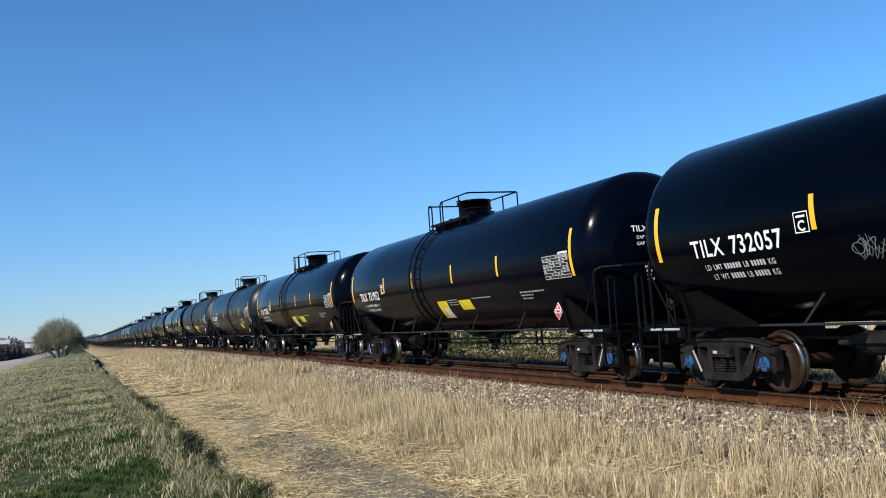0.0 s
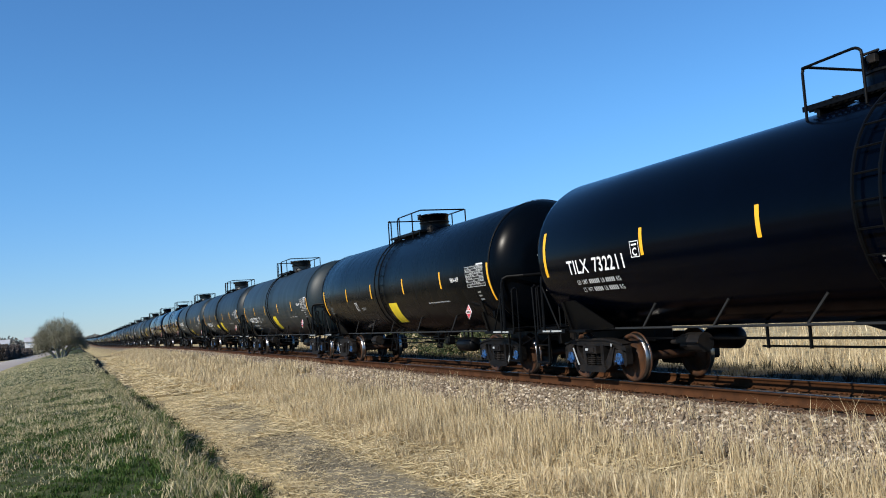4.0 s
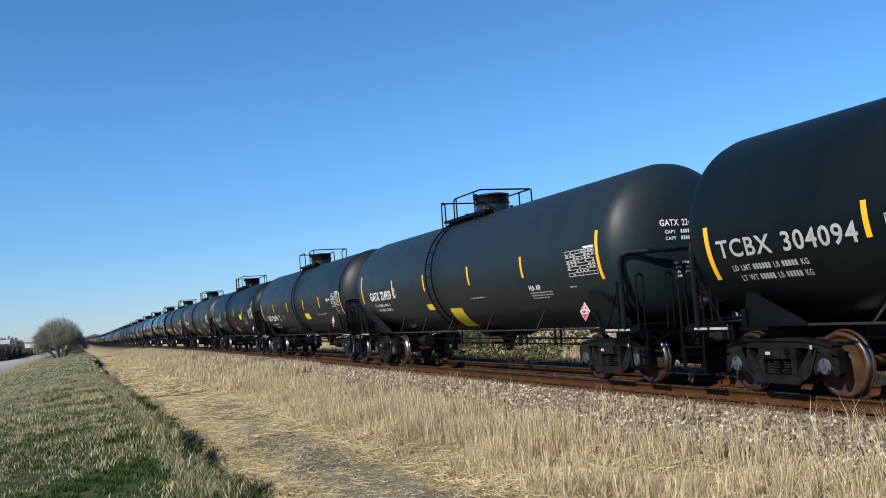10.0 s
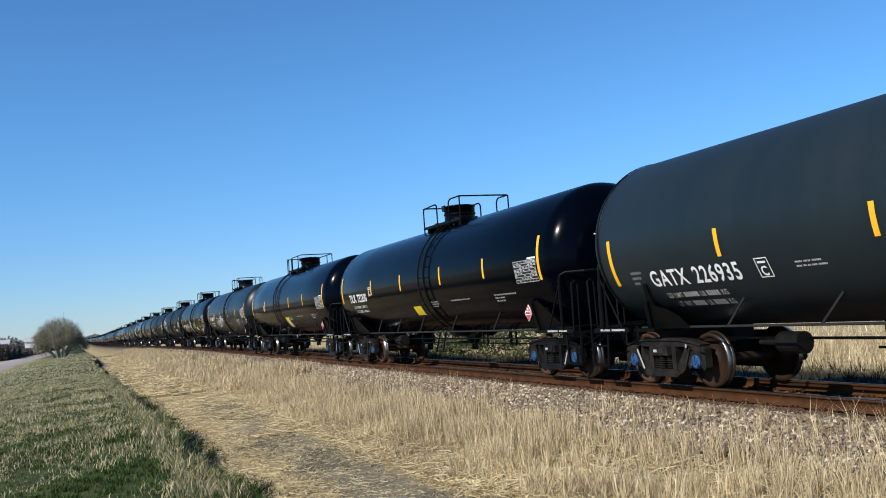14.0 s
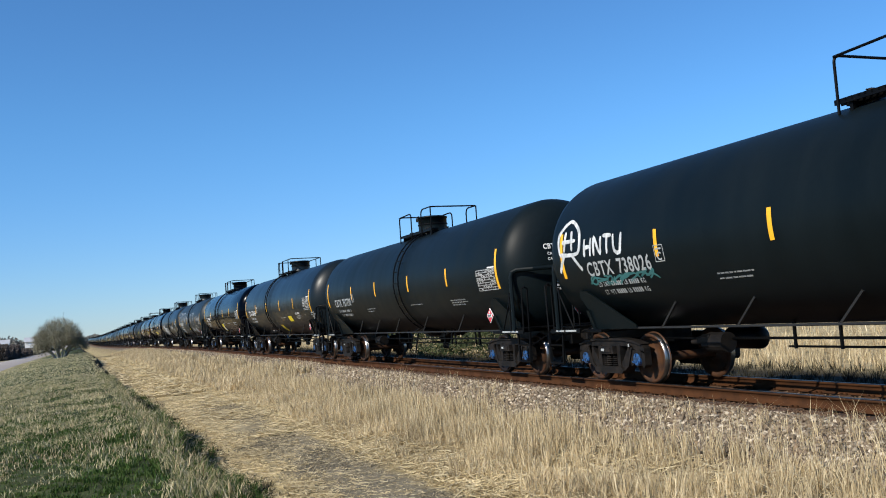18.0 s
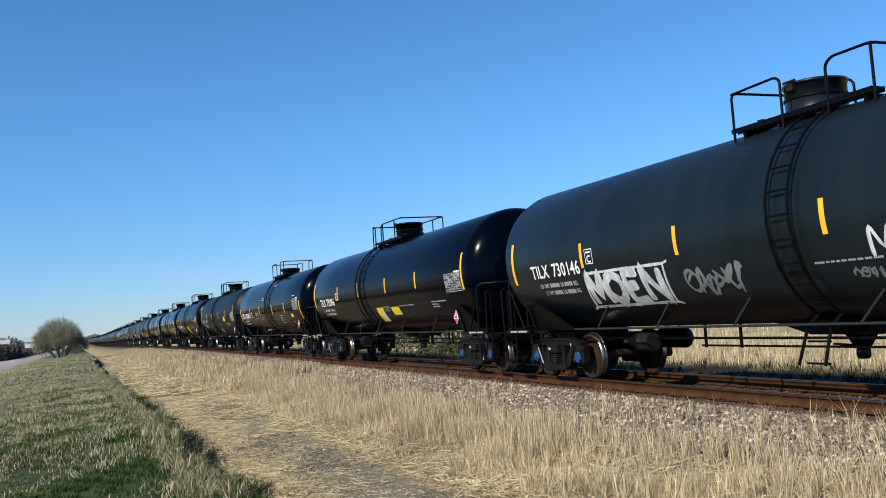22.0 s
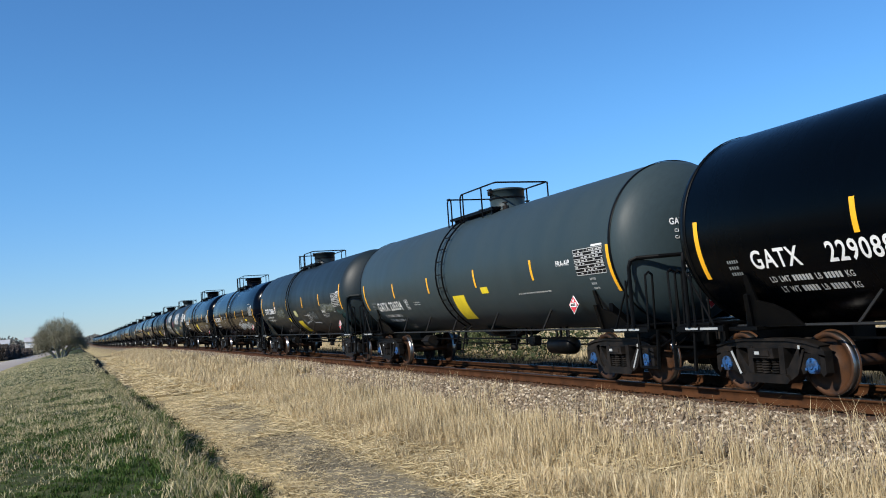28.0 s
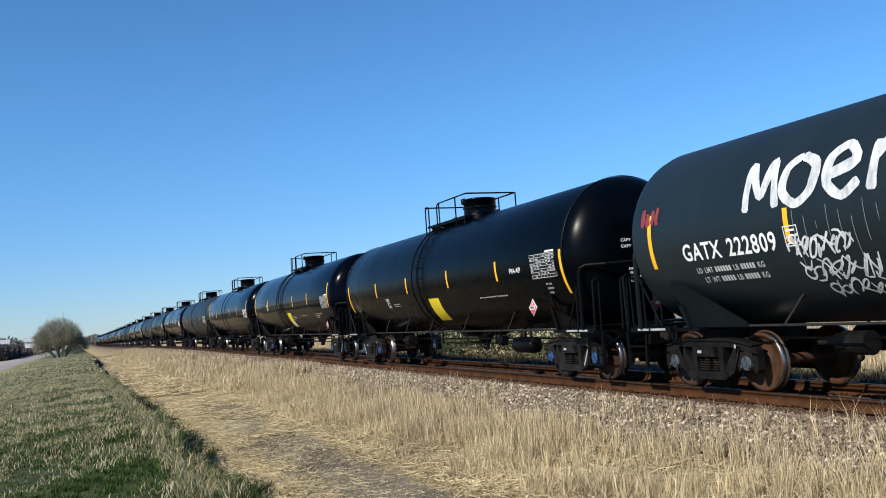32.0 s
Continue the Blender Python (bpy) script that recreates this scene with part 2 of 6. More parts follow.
def slab(bm, outline, x0, x1):
    """A plate with the outline (y, z), from x0 to x1."""
    a = [bm.verts.new((x0, y, z)) for y, z in outline]
    b = [bm.verts.new((x1, y, z)) for y, z in outline]
    bm.faces.new(a)
    bm.faces.new(b[::-1])
    for k in range(len(a)):
        j = (k + 1) % len(a)
        bm.faces.new((a[k], b[k], b[j], a[j]))
    bmesh.ops.recalc_face_normals(bm, faces=bm.faces[:])


def sheet(name, verts, faces, mat, parent=None, smooth=False):
    me = bpy.data.meshes.new(name)
    verts, faces = np.asarray(verts, np.float32), np.asarray(faces, np.int32)
    me.vertices.add(len(verts))
    me.vertices.foreach_set("co", verts.ravel())
    k = faces.shape[1]
    me.loops.add(faces.size)
    me.loops.foreach_set("vertex_index", faces.ravel())
    me.polygons.add(len(faces))
    me.polygons.foreach_set("loop_start", np.arange(0, faces.size, k, dtype=np.int32))
    me.update(calc_edges=True)
    return mesh_part(name, me, mat, parent, smooth=smooth)


# ---- the lie of the land ----
def dip(y):
    """The line falls away slowly in the distance."""
    y = np.asarray(y, float)
    return -3.0 * (1 - np.exp(-(np.clip(y - 70, 0, None) / 300) ** 1.5))


CROSS_X = [-3000, -60, -13, -12, -7, -6, -3, -1, 0.9, 1.54, 1.74, 1.98, 3.4, 4.7, 6.0, 6.8, 7.6, 8.6, 9.0, 12.1, 13.4, 15, 19, 26, 60, 3000]
CROSS_Z = [-1.5, -1.2, -1.05, -1.0, -1.0, -0.92, -0.55, -0.34, -0.24, -0.28, -0.60, -0.84, -0.87, -0.83, -0.76, -0.64, -0.48, -0.28, -0.215, -0.215, -0.62, -0.70, -0.66, -0.40, -0.3, -1.0]


def lie(x, y):
    """Height of the ground; the bank's edge wanders a little."""
    x, y = np.asarray(x, float), np.asarray(y, float)
    wander = (0.13 * np.sin(y * 0.55) + 0.09 * np.sin(y * 1.37 + 1) + 0.06 * np.sin(y * 3.1 + 2)) * np.clip(1 - np.abs(x - 1.6) / 1.2, 0, 1)
    return np.interp(x + wander + 0.007 * (y - 15) * np.clip(x / 1.3, 0, 1) * np.clip(4.2 - x, 0, 1) * (y > 15) * (y < 80), CROSS_X, CROSS_Z) + dip(y)


# ---- tank cars: local y runs from the leading coupler to the trailing one, z from the rail top ----
LONG, TR, TZ = 17.95, 1.487, 2.504
TRUCKS = (2.03, 15.71)
AXLE, WR = 0.889, 0.457


SIZES = {"C": (1.53, 2.53), "L": (1.53, 2.53), "Q": (1.53, 2.53)}


def size_for(kind):
    """Set the tank's radius and the height of its axis."""
    global TR, TZ
    TR, TZ = SIZES.get(kind, (1.55, 2.555))


def on_tank(y, z, off=0.006, side=-1):
    """A point on the tank's flank at that height."""
    a = math.asin(max(-1, min(1, (z - TZ) / TR)))
    return (side * (TR + off) * math.cos(a), y, TZ + (TR + off) * math.sin(a))


def decal(name, y0, y1, z0, z1, mat, parent, skew=0.0, label="", off=0.006, side=-1):
    """A patch on the flank; skew: how far its foot lies ahead of its top. Heights run along the arc from the flank's middle."""
    bm = bmesh.new()
    n = max(2, int((z1 - z0) / 0.06))
    rows = []
    for i in range(n + 1):
        f = i / n
        z = z0 + (z1 - z0) * f
        s = -skew * (1 - f)
        rows.append([bm.verts.new(on_tank(y + s, z, off, side)) for y in (y0, y1)])
    for p, q in zip(rows, rows[1:]):
        bm.faces.new((p[0], p[1], q[1], q[0]))
    return part(name, bm, mat, parent, label, smooth=True)


def bars(name, y, z, rows, mat, parent, dz=0.085, h=0.05, seed=1, lead=""):
    """Lines of small stencilling too fine to read, as broken bars; y: where the lines begin, reading towards the leading end."""
    rnd = random.Random(seed)
    bm = bmesh.new()
    if lead:
        pts, faces = letter_mesh(lead, h * 1.25, 0.002)
        vs = [bm.verts.new(on_tank(y - p[0] * 0.95, z + p[1], 0.009)) for p in pts]
        for f in faces:
            bm.faces.new([vs[i] for i in f])
    for i, width in enumerate(rows):
        u, end = y - (max(p[0] for p in pts) * 0.95 + 0.08 if lead else 0), y - width
        while u > end + 0.03:
            z0 = z - i * dz
            for _ in range(rnd.randint(2, 6)):
                w = h * rnd.uniform(0.45, 0.75)
                bm.faces.new([bm.verts.new(on_tank(a, b)) for a, b in ((u, z0), (u - w, z0), (u - w, z0 + h * 0.8), (u, z0 + h * 0.8))])
                u -= w + h * 0.28
            u -= h * 0.7
    return tagged(part(name, bm, PRINT if mat is WHITE else mat, parent), kind="stuff")


def stencil_line(name, y, z, h, items, mat, parent):
    """A line of stencilling: words that can be read as letters, figures as plain bars, so many to a number."""
    bm = bmesh.new()
    for it in items:
        if isinstance(it, str):
            pts, faces = letter_mesh(it, h * 1.32, 0.002)
            vs = [bm.verts.new(on_tank(y - q[0] * 0.88, z + q[1], 0.009)) for q in pts]
            for f in faces:
                bm.faces.new([vs[i] for i in f])
            y -= max(q[0] for q in pts) * 0.88 + h * 0.6
        else:
            for _ in range(it):
                w = h * 0.50
                bm.faces.new([bm.verts.new(on_tank(a, b, 0.009)) for a, b in ((y, z), (y - w, z), (y - w, z + h * 0.92), (y, z + h * 0.92))])
                y -= w + h * 0.20
            y -= h * 0.5
    return tagged(part(name, bm, mat, parent), kind="stuff")


FONTS = {}


def letter_mesh(text, size, bold):
    """Flat lettering from the built-in font, as (points, faces)."""
    key = (text, size, bold)
    if key not in FONTS:
        cu = bpy.data.curves.new("letters", "FONT")
        cu.body, cu.size, cu.offset, cu.resolution_u = text, size, bold, 3
        cu.space_character, cu.space_word = 1.10, 1.5
        ob = bpy.data.objects.new("letters", cu)
        scene.collection.objects.link(ob)
        me = ob.evaluated_get(bpy.context.evaluated_depsgraph_get()).to_mesh()
        FONTS[key] = ([tuple(v.co) for v in me.vertices], [tuple(f.vertices) for f in me.polygons])
        bpy.data.objects.remove(ob)
        bpy.data.curves.remove(cu)
    return FONTS[key]


def lettering(name, text, y, z, size, mat, parent, wide=None, bold=0.0065, side=-1, label=""):
    """Words on the flank; they read towards the leading end. wide: their full width."""
    pts, faces = letter_mesh(text, size, bold)
    w = max(p[0] for p in pts)
    k = (wide / w) if wide else 1.0
    bm = bmesh.new()
    vs = [bm.verts.new(on_tank(y - p[0] * k, z + p[1], 0.009, side)) for p in pts]
    for f in faces:
        try:
            bm.faces.new([vs[i] for i in f])
        except ValueError:
            pass
    return part(name, bm, mat, parent, label)


def scrawl(name, lines, y, z, sy, sz, width, mat, parent, label="", seed=3):
    """Sprayed strokes on the flank: polylines in a unit square, u reading towards the leading end, v up."""
    rnd = random.Random(seed)
    bm = bmesh.new()
    for line in lines:
        pts = []
        for j in range(len(line) - 1):
            a, b, c, d = (Vector(line[min(max(j + o, 0), len(line) - 1)]) for o in (-1, 0, 1, 2))
            n = max(2, int(math.hypot((c.x - b.x) * sy, (c.y - b.y) * sz) / 0.06))
            for i in range(n):
                f = i / n
                q = b + (c - a) * (0.42 * f) + ((a - c) * 0.84 + (c - b) * 3 + (b - d) * 0.42) * (f * f) + ((c - a) * 0.42 + (d - b) * 0.42 - (c - b) * 2) * (f ** 3)
                pts.append((q.x, q.y))
        pts.append(line[-1])
        pts = [(y - u * sy, z + v * sz) for u, v in pts]
        prev, wave = None, rnd.uniform(0, 6)
        for i, (a, b) in enumerate(pts):
            c, d = pts[min(i + 1, len(pts) - 1)]
            e, f = pts[max(i - 1, 0)]
            tx, tz = c - e, d - f
            m = math.hypot(tx, tz) or 1
            w = width * (0.48 + 0.07 * math.sin(i * 0.45 + wave) + rnd.uniform(-0.03, 0.03)) * (0.6 if i in (0, len(pts) - 1) else 1.0)
            nx, nz = -tz / m * w, tx / m * w
            off = 0.007 + 0.003 * rnd.random()
            cur = (bm.verts.new(on_tank(a + nx, b + nz, off)), bm.verts.new(on_tank(a - nx, b - nz, off)))
            if prev:
                bm.faces.new((prev[0], prev[1], cur[1], cur[0]))
            prev = cur
    return part(name, bm, mat, parent, label)


def tank_shell(car, paint, ring):
    bm = bmesh.new()
    y0, y1, depth = 1.32, LONG - 1.2, 0.74
    prof = []
    for i in range(9):
        a = i / 8 * math.pi / 2
        prof.append((TR * math.sin(a) ** 0.92, y0 - depth * math.cos(a)))
    for y in (4.8, 6.4, 9.0, 11.6, 14.0):
        prof.append((TR, y))
    for i in range(9):
        a = math.pi / 2 - i / 8 * math.pi / 2
        prof.append((TR * math.sin(a) ** 0.92, y1 + depth * math.cos(a)))
    lathe(bm, prof, Matrix.Translation((0, 0, TZ)) @ Matrix.Rotation(radians(-90), 4, "X"), 72)
    bmesh.ops.recalc_face_normals(bm, faces=bm.faces[:])
    tank = part("tank", bm, paint, car, smooth=True)
    # weld bands round the shell
    for y in ((1.30, LONG - 1.18) if ring else ()):
        bm = bmesh.new()
        lathe(bm, [(TR + 0.004, y - 0.035), (TR + 0.014, y - 0.025), (TR + 0.014, y + 0.025), (TR + 0.004, y + 0.035)], Matrix.Translation((0, 0, TZ)) @ Matrix.Rotation(radians(-90), 4, "X"), 72)
        part("weld_band", bm, FRAME_BLACK, tank, smooth=True)
    return tank


def top_works(car, split, shift, yc, paint, tall=0.58, fore=8.0, hr=4.70):
    """Housing, walkways, valves and handrails; shift moves the walkways along the car, yc is the housing's middle."""
    zt = TZ + TR
    bm = bmesh.new()
    m = Matrix.Translation((0, yc, 0))
    lathe(bm, [(0.58, zt - 0.12), (0.58, zt + 0.02), (0.47, zt + 0.05), (0.45, zt + 0.10), (0.45, zt + tall - 0.08), (0.47, zt + tall - 0.08), (0.47, zt + tall - 0.04), (0.40, zt + tall - 0.02), (0, zt + tall)], m, 40)
    dome = part("manway_housing", bm, paint, car)
    for f in dome.data.polygons:
        f.use_smooth = abs(f.normal.z) < 0.3
    bm = bmesh.new()
    lathe(bm, [(0.455, zt + 0.26), (0.47, zt + 0.27), (0.47, zt + 0.30), (0.455, zt + 0.31)], m, 28)
    part("housing_band", bm, FRAME_BLACK, dome)
    bm = bmesh.new()
    box(bm, -0.53, -0.44, yc - 0.07, yc + 0.07, zt + tall - 0.18, zt + tall - 0.06, 0.01)
    rod(bm, (-0.5, yc - 0.12, zt + tall - 0.03), (-0.5, yc + 0.12, zt + tall - 0.03), 0.02)
    part("lid_latch", bm, CAST, dome)
    # walkway gratings on both sides of the housing and the landing behind it
    a, e = 8.0 + shift, 10.75 + shift
    for x0, x1, ya, yb in ((-0.74, -0.50, a, e), (0.50, 0.74, a, e), (-0.50, 0.50, max(a, yc + 0.62), e)):
        bm = bmesh.new()
        for k in range(int((yb - ya) / 0.11) + 1):
            box(bm, x0, x1, ya + k * 0.11, ya + k * 0.11 + 0.03, zt - 0.02, zt + 0.02)
        for x in (x0, (x0 + x1) / 2, x1 - 0.02):
            box(bm, x, x + 0.02, ya, yb, zt - 0.05, zt + 0.025)
        part("walkway_grating", bm, FRAME_BLACK, car)
    for y in (a + 0.15, e - 0.25):
        bm = bmesh.new()
        box(bm, -0.70, 0.70, y - 0.03, y + 0.03, zt - 0.20, zt - 0.045)
        part("walkway_support", bm, FRAME_BLACK, car)
    # valves beside the housing
    for x, y in ((-0.42, yc - 0.72), (0.1, yc - 0.9), (-0.42, yc + 0.72)):
        bm = bmesh.new()
        lathe(bm, [(0.08, zt - 0.08), (0.08, zt + 0.02), (0.03, zt + 0.03), (0.03, zt + 0.08), (0.055, zt + 0.085), (0.055, zt + 0.115), (0, zt + 0.13)], Matrix.Translation((x, y, 0)), 10)
        rod(bm, (x - 0.09, y, zt + 0.10), (x + 0.09, y + 0.04, zt + 0.115), 0.012, 5)
        part("valve", bm, CAST, car)
    r = 0.021
    if split:
        loops = [[(-0.74, 10.68, zt - 0.19), (-0.74, 10.68, hr), (0.6, 10.68, hr)],
                 [(-0.74, 10.68, hr - 0.02), (-0.74, 9.72, hr), (-0.74, 9.62, hr - 0.06), (-0.74, 9.62, zt - 0.19)],
                 [(-0.74, 8.74, zt - 0.19), (-0.74, 8.74, hr - 0.08), (-0.74, 8.62, hr), (-0.74, 7.95, hr), (0.74, 7.95, hr), (0.74, 8.6, hr), (0.74, 8.7, hr - 0.1), (0.74, 8.7, zt)],
                 [(0.74, 7.95, hr), (0.74, 7.95, zt - 0.19)], [(-0.74, 7.95, hr), (-0.74, 7.95, zt - 0.19)],
                 [(0.6, 10.68, hr), (0.6, 10.68, zt)], [(0.6, 10.68, hr), (0.6, 9.6, hr), (0.6, 9.5, hr - 0.08), (0.6, 9.5, zt)]]
    else:
        loops = [[(-0.74, 10.88, zt - 0.19), (-0.74, 10.88, hr), (0.74, 10.88, hr), (0.74, 10.88, zt)],
                 [(-0.74, 10.88, hr), (-0.74, 10.7, hr), (-0.74, 10.62, hr - 0.06), (-0.74, 10.62, zt - 0.19)],
                 [(-0.74, 9.98, zt - 0.19), (-0.74, 9.98, hr - 0.08), (-0.74, 9.88, hr), (-0.74, fore, hr), (0.74, fore, hr), (0.74, 10.88, hr)],
                 [(-0.74, 9.80, hr), (-0.74, 9.80, zt - 0.19)], [(-0.74, 8.6, hr), (-0.74, 8.6, zt - 0.19)], [(0.74, fore, hr), (0.74, fore, zt - 0.19)],
                 [(0.74, 8.9, hr), (0.74, 8.9, zt)]]
    for pts in loops:
        bm = bmesh.new()
        pipe(bm, rounded([(x, y + shift, z) for x, y, z in pts]), r, 8)
        part("handrail", bm, FRAME_BLACK, car)


def side_ladder(car, y, side, mat):
    steps = [radians(a) for a in range(-58, 70, 8)]
    ladder = None
    for dy in (-0.21, 0.21):
        bm = bmesh.new()
        pts = [(side * (TR + 0.09) * math.cos(a), y + dy, TZ + (TR + 0.09) * math.sin(a)) for a in steps]
        pts = [(side * 1.16, y + dy * 1.15 + 0.12, 0.47), (side * 1.08, y + dy, 1.0)] + pts
        pipe(bm, pts, 0.024, 5)
        if side > 0 and dy < 0:
            continue
        ob = part("stile" if ladder else "ladder", bm, mat, ladder or car)
        ladder = ladder or ob
    rungs = [(side * 1.15, 0.50), (side * 1.10, 0.80)]
    rungs += [(side * (TR + 0.09) * math.cos(radians(a)), TZ + (TR + 0.09) * math.sin(radians(a))) for a in range(-48, 60, 12)]
    for x, z in rungs if side < 0 else ():
        bm = bmesh.new()
        rod(bm, (x, y - 0.21, z), (x, y + 0.21, z), 0.016, 5)
        part("rung", bm, mat, ladder)


def half_frame(car, rear, kind):
    """The stub sill, coupler, saddle, end platform and rails of one end."""
    def Y(y):
        return LONG - y if rear else y
    bm = bmesh.new()
    box(bm, -0.22, 0.22, Y(0.42), Y(3.1), 0.72, 1.04, 0.015)
    box(bm, -0.34, 0.34, Y(0.30), Y(0.44), 0.66, 1.06, 0.02)
    part("stub_sill", bm, FRAME_BLACK, car)
    bm = bmesh.new()
    box(bm, -0.09, 0.09, Y(0.08), Y(0.5), 0.76, 0.95, 0.03)
    box(bm, -0.17, 0.06, Y(-0.10), Y(0.12), 0.72, 0.98, 0.04)
    rod(bm, (0.08, Y(-0.05), 0.72), (0.08, Y(-0.05), 0.98), 0.07, 8)
    part("coupler", bm, CAST, car)
    # saddle: cross wall, flank gussets with a flange
    bm = bmesh.new()
    slab(bm, [(Y(1.97), 1.00), (Y(2.09), 1.00), (Y(2.09), 1.75), (Y(1.97), 1.75)], -1.15, 1.15)
    box(bm, -1.3, 1.3, Y(1.72), Y(2.34), 0.97, 1.03, 0.01)
    part("body_bolster", bm, FRAME_BLACK, car)
    if kind in ("H", "L"):
        shape = [(15.98, 1.03), (16.02, 1.40), (16.20, 1.68), (16.10, 1.80), (15.88, 1.76), (14.62, 1.09), (14.62, 1.03)] if rear else [(2.06, 1.03), (2.16, 1.40), (2.24, 1.66), (2.10, 1.80), (1.86, 1.78), (1.08, 1.20), (1.02, 1.03)]
    elif kind in ("C", "Q"):
        shape = [(16.20, 1.03), (16.12, 1.30), (15.98, 1.52), (15.86, 1.54), (15.00, 1.08), (15.00, 1.03)] if rear else [(2.20, 1.03), (2.30, 1.50), (2.15, 1.56), (1.40, 1.10), (1.36, 1.03)]
    elif kind in ("G", "S", "P"):
        shape = [(15.84, 1.03), (15.74, 1.50), (15.70, 1.80), (15.62, 1.80), (15.58, 1.42), (15.25, 1.34), (15.0, 1.22), (14.80, 1.03)] if rear else [(2.32, 1.03), (2.30, 1.50), (2.28, 1.78), (2.20, 1.78), (2.16, 1.42), (1.85, 1.34), (1.60, 1.22), (1.40, 1.03)]
    else:
        shape = [(16.30, 1.03), (16.30, 1.60), (15.88, 1.62), (14.78, 1.08), (14.78, 1.03)] if rear else [(2.36, 1.03), (2.36, 1.66), (2.10, 1.68), (1.30, 1.08), (1.30, 1.03)]
    for s in (-1, 1):
        bm = bmesh.new()
        sides = [[bm.verts.new((s * (1.12 + 0.30 * (z - 1.03) + t), y, z)) for y, z in shape] for t in (0.0, 0.035)]
        for face in (sides[0], sides[1][::-1]):
            bm.faces.new(face)
        for k in range(len(shape)):
            n = (k + 1) % len(shape)
            bm.faces.new((sides[0][k], sides[1][k], sides[1][n], sides[0][n]))
        # the flange that runs up the saddle's back edge and wraps the tank
        ya, za = shape[0]
        rim = [bm.verts.new((s * (1.10 + 0.30 * (z - 1.03) + t), y + e, z)) for y, z in ((ya, za), (shape[1][0], shape[1][1])) for e, t in ((-0.05, 0.0), (0.05, 0.0), (0.05, 0.10), (-0.05, 0.10))]
        for k in range(4):
            bm.faces.new((rim[k], rim[(k + 1) % 4], rim[4 + (k + 1) % 4], rim[4 + k]))
        bm.faces.new(rim[4:])
        bmesh.ops.recalc_face_normals(bm, faces=bm.faces[:])
        part("saddle_gusset", bm, {"H": DULL, "L": DULL, "Q": DULL}.get(kind, FRAME_BLACK), car)
    # end platform
    bm = bmesh.new()
    box(bm, -1.35, 1.35, Y(0.60), Y(1.32), 1.06, 1.10, 0.01)
    part("end_platform", bm, FRAME_BLACK, car)
    for s in (-1, 1):
        bm = bmesh.new()
        box(bm, s * 1.36, s * 1.40, Y(0.56), Y(1.72), 0.97, 1.06, 0.006)
        part("side_sill", bm, FRAME_BLACK, car)
    for s in (-1, 1):
        bm = bmesh.new()
        x = s * 1.402
        box(bm, x - 0.003, x + 0.003, Y(0.80), Y(1.12), 1.0, 1.035)
        box(bm, x - 0.003, x + 0.003, Y(1.18), Y(1.6), 1.0, 1.035)
        part("sill_stripe", bm, DULLWHITE, car)
    # cross rail and grab irons
    bm = bmesh.new()
    hz, r = (2.40, 0.047) if kind in ("L", "H", "Q") else (2.28, 0.036) if kind in ("G", "S", "P") else (2.20, 0.030)
    rail = [(-1.42, 0.93, 1.05), (-1.42, 0.93, hz - 0.16), (-1.39, 0.91, hz - 0.05), (-1.30, 0.84, hz), (-1.02, 0.58, hz), (-0.55, 0.40, hz + 0.01)]
    pipe(bm, [(x, Y(y), z) for x, y, z in rail] + [(-x, Y(y), z) for x, y, z in rail[::-1]], r, 8)
    part("end_handrail", bm, DULL if kind in ("L", "H", "Q") else FRAME_BLACK, car)
    if kind in ("L", "H", "Q", "G", "S", "P"):
        bm = bmesh.new()
        rod(bm, (-1.42, Y(1.09), 1.05), (-1.42, Y(1.07), 1.90), 0.020)
        part("end_post", bm, FRAME_BLACK, car)
    for x in (-1.34, -0.72, 0.72, 1.34):
        bm = bmesh.new()
        pipe(bm, [(x - 0.07, Y(0.50), 1.02), (x - 0.07, Y(0.47), 1.96), (x, Y(0.46), 2.01), (x + 0.07, Y(0.47), 1.96), (x + 0.07, Y(0.50), 1.02)], 0.020, 5)
        part("grab_iron", bm, FRAME_BLACK, car)
    for s in (-1, 1):
        bm = bmesh.new()
        rod(bm, (s * 1.42, Y(0.95), 1.95), (s * 1.40, Y(1.52), 1.06), 0.018)
        part("brace", bm, FRAME_BLACK, car)
    for s in (-1, 1):
        bm = bmesh.new()
        x = s * 1.33
        pipe(bm, [(x, Y(0.36), 1.0), (x, Y(0.40), 0.36), (x, Y(0.90), 0.36), (x, Y(0.94), 1.0)], 0.028, 6)
        rod(bm, (x, Y(0.38), 0.72), (x, Y(0.92), 0.72), 0.022, 5)
        part("sill_step", bm, FRAME_BLACK, car)
    bm = bmesh.new()
    pipe(bm, [(0.25, Y(0.35), 0.85), (0.3, Y(0.15), 0.55), (0.22, Y(0.0), 0.45)], 0.035)
    part("brake_hose", bm, FRAME_BLACK, car)
    bm = bmesh.new()
    pipe(bm, [(-1.3, Y(0.35), 0.72), (-0.9, Y(0.32), 0.92), (-0.25, Y(0.3), 0.95), (0.2, Y(0.3), 0.95)], 0.016, 5)
    part("uncoupling_lever", bm, FRAME_BLACK, car)


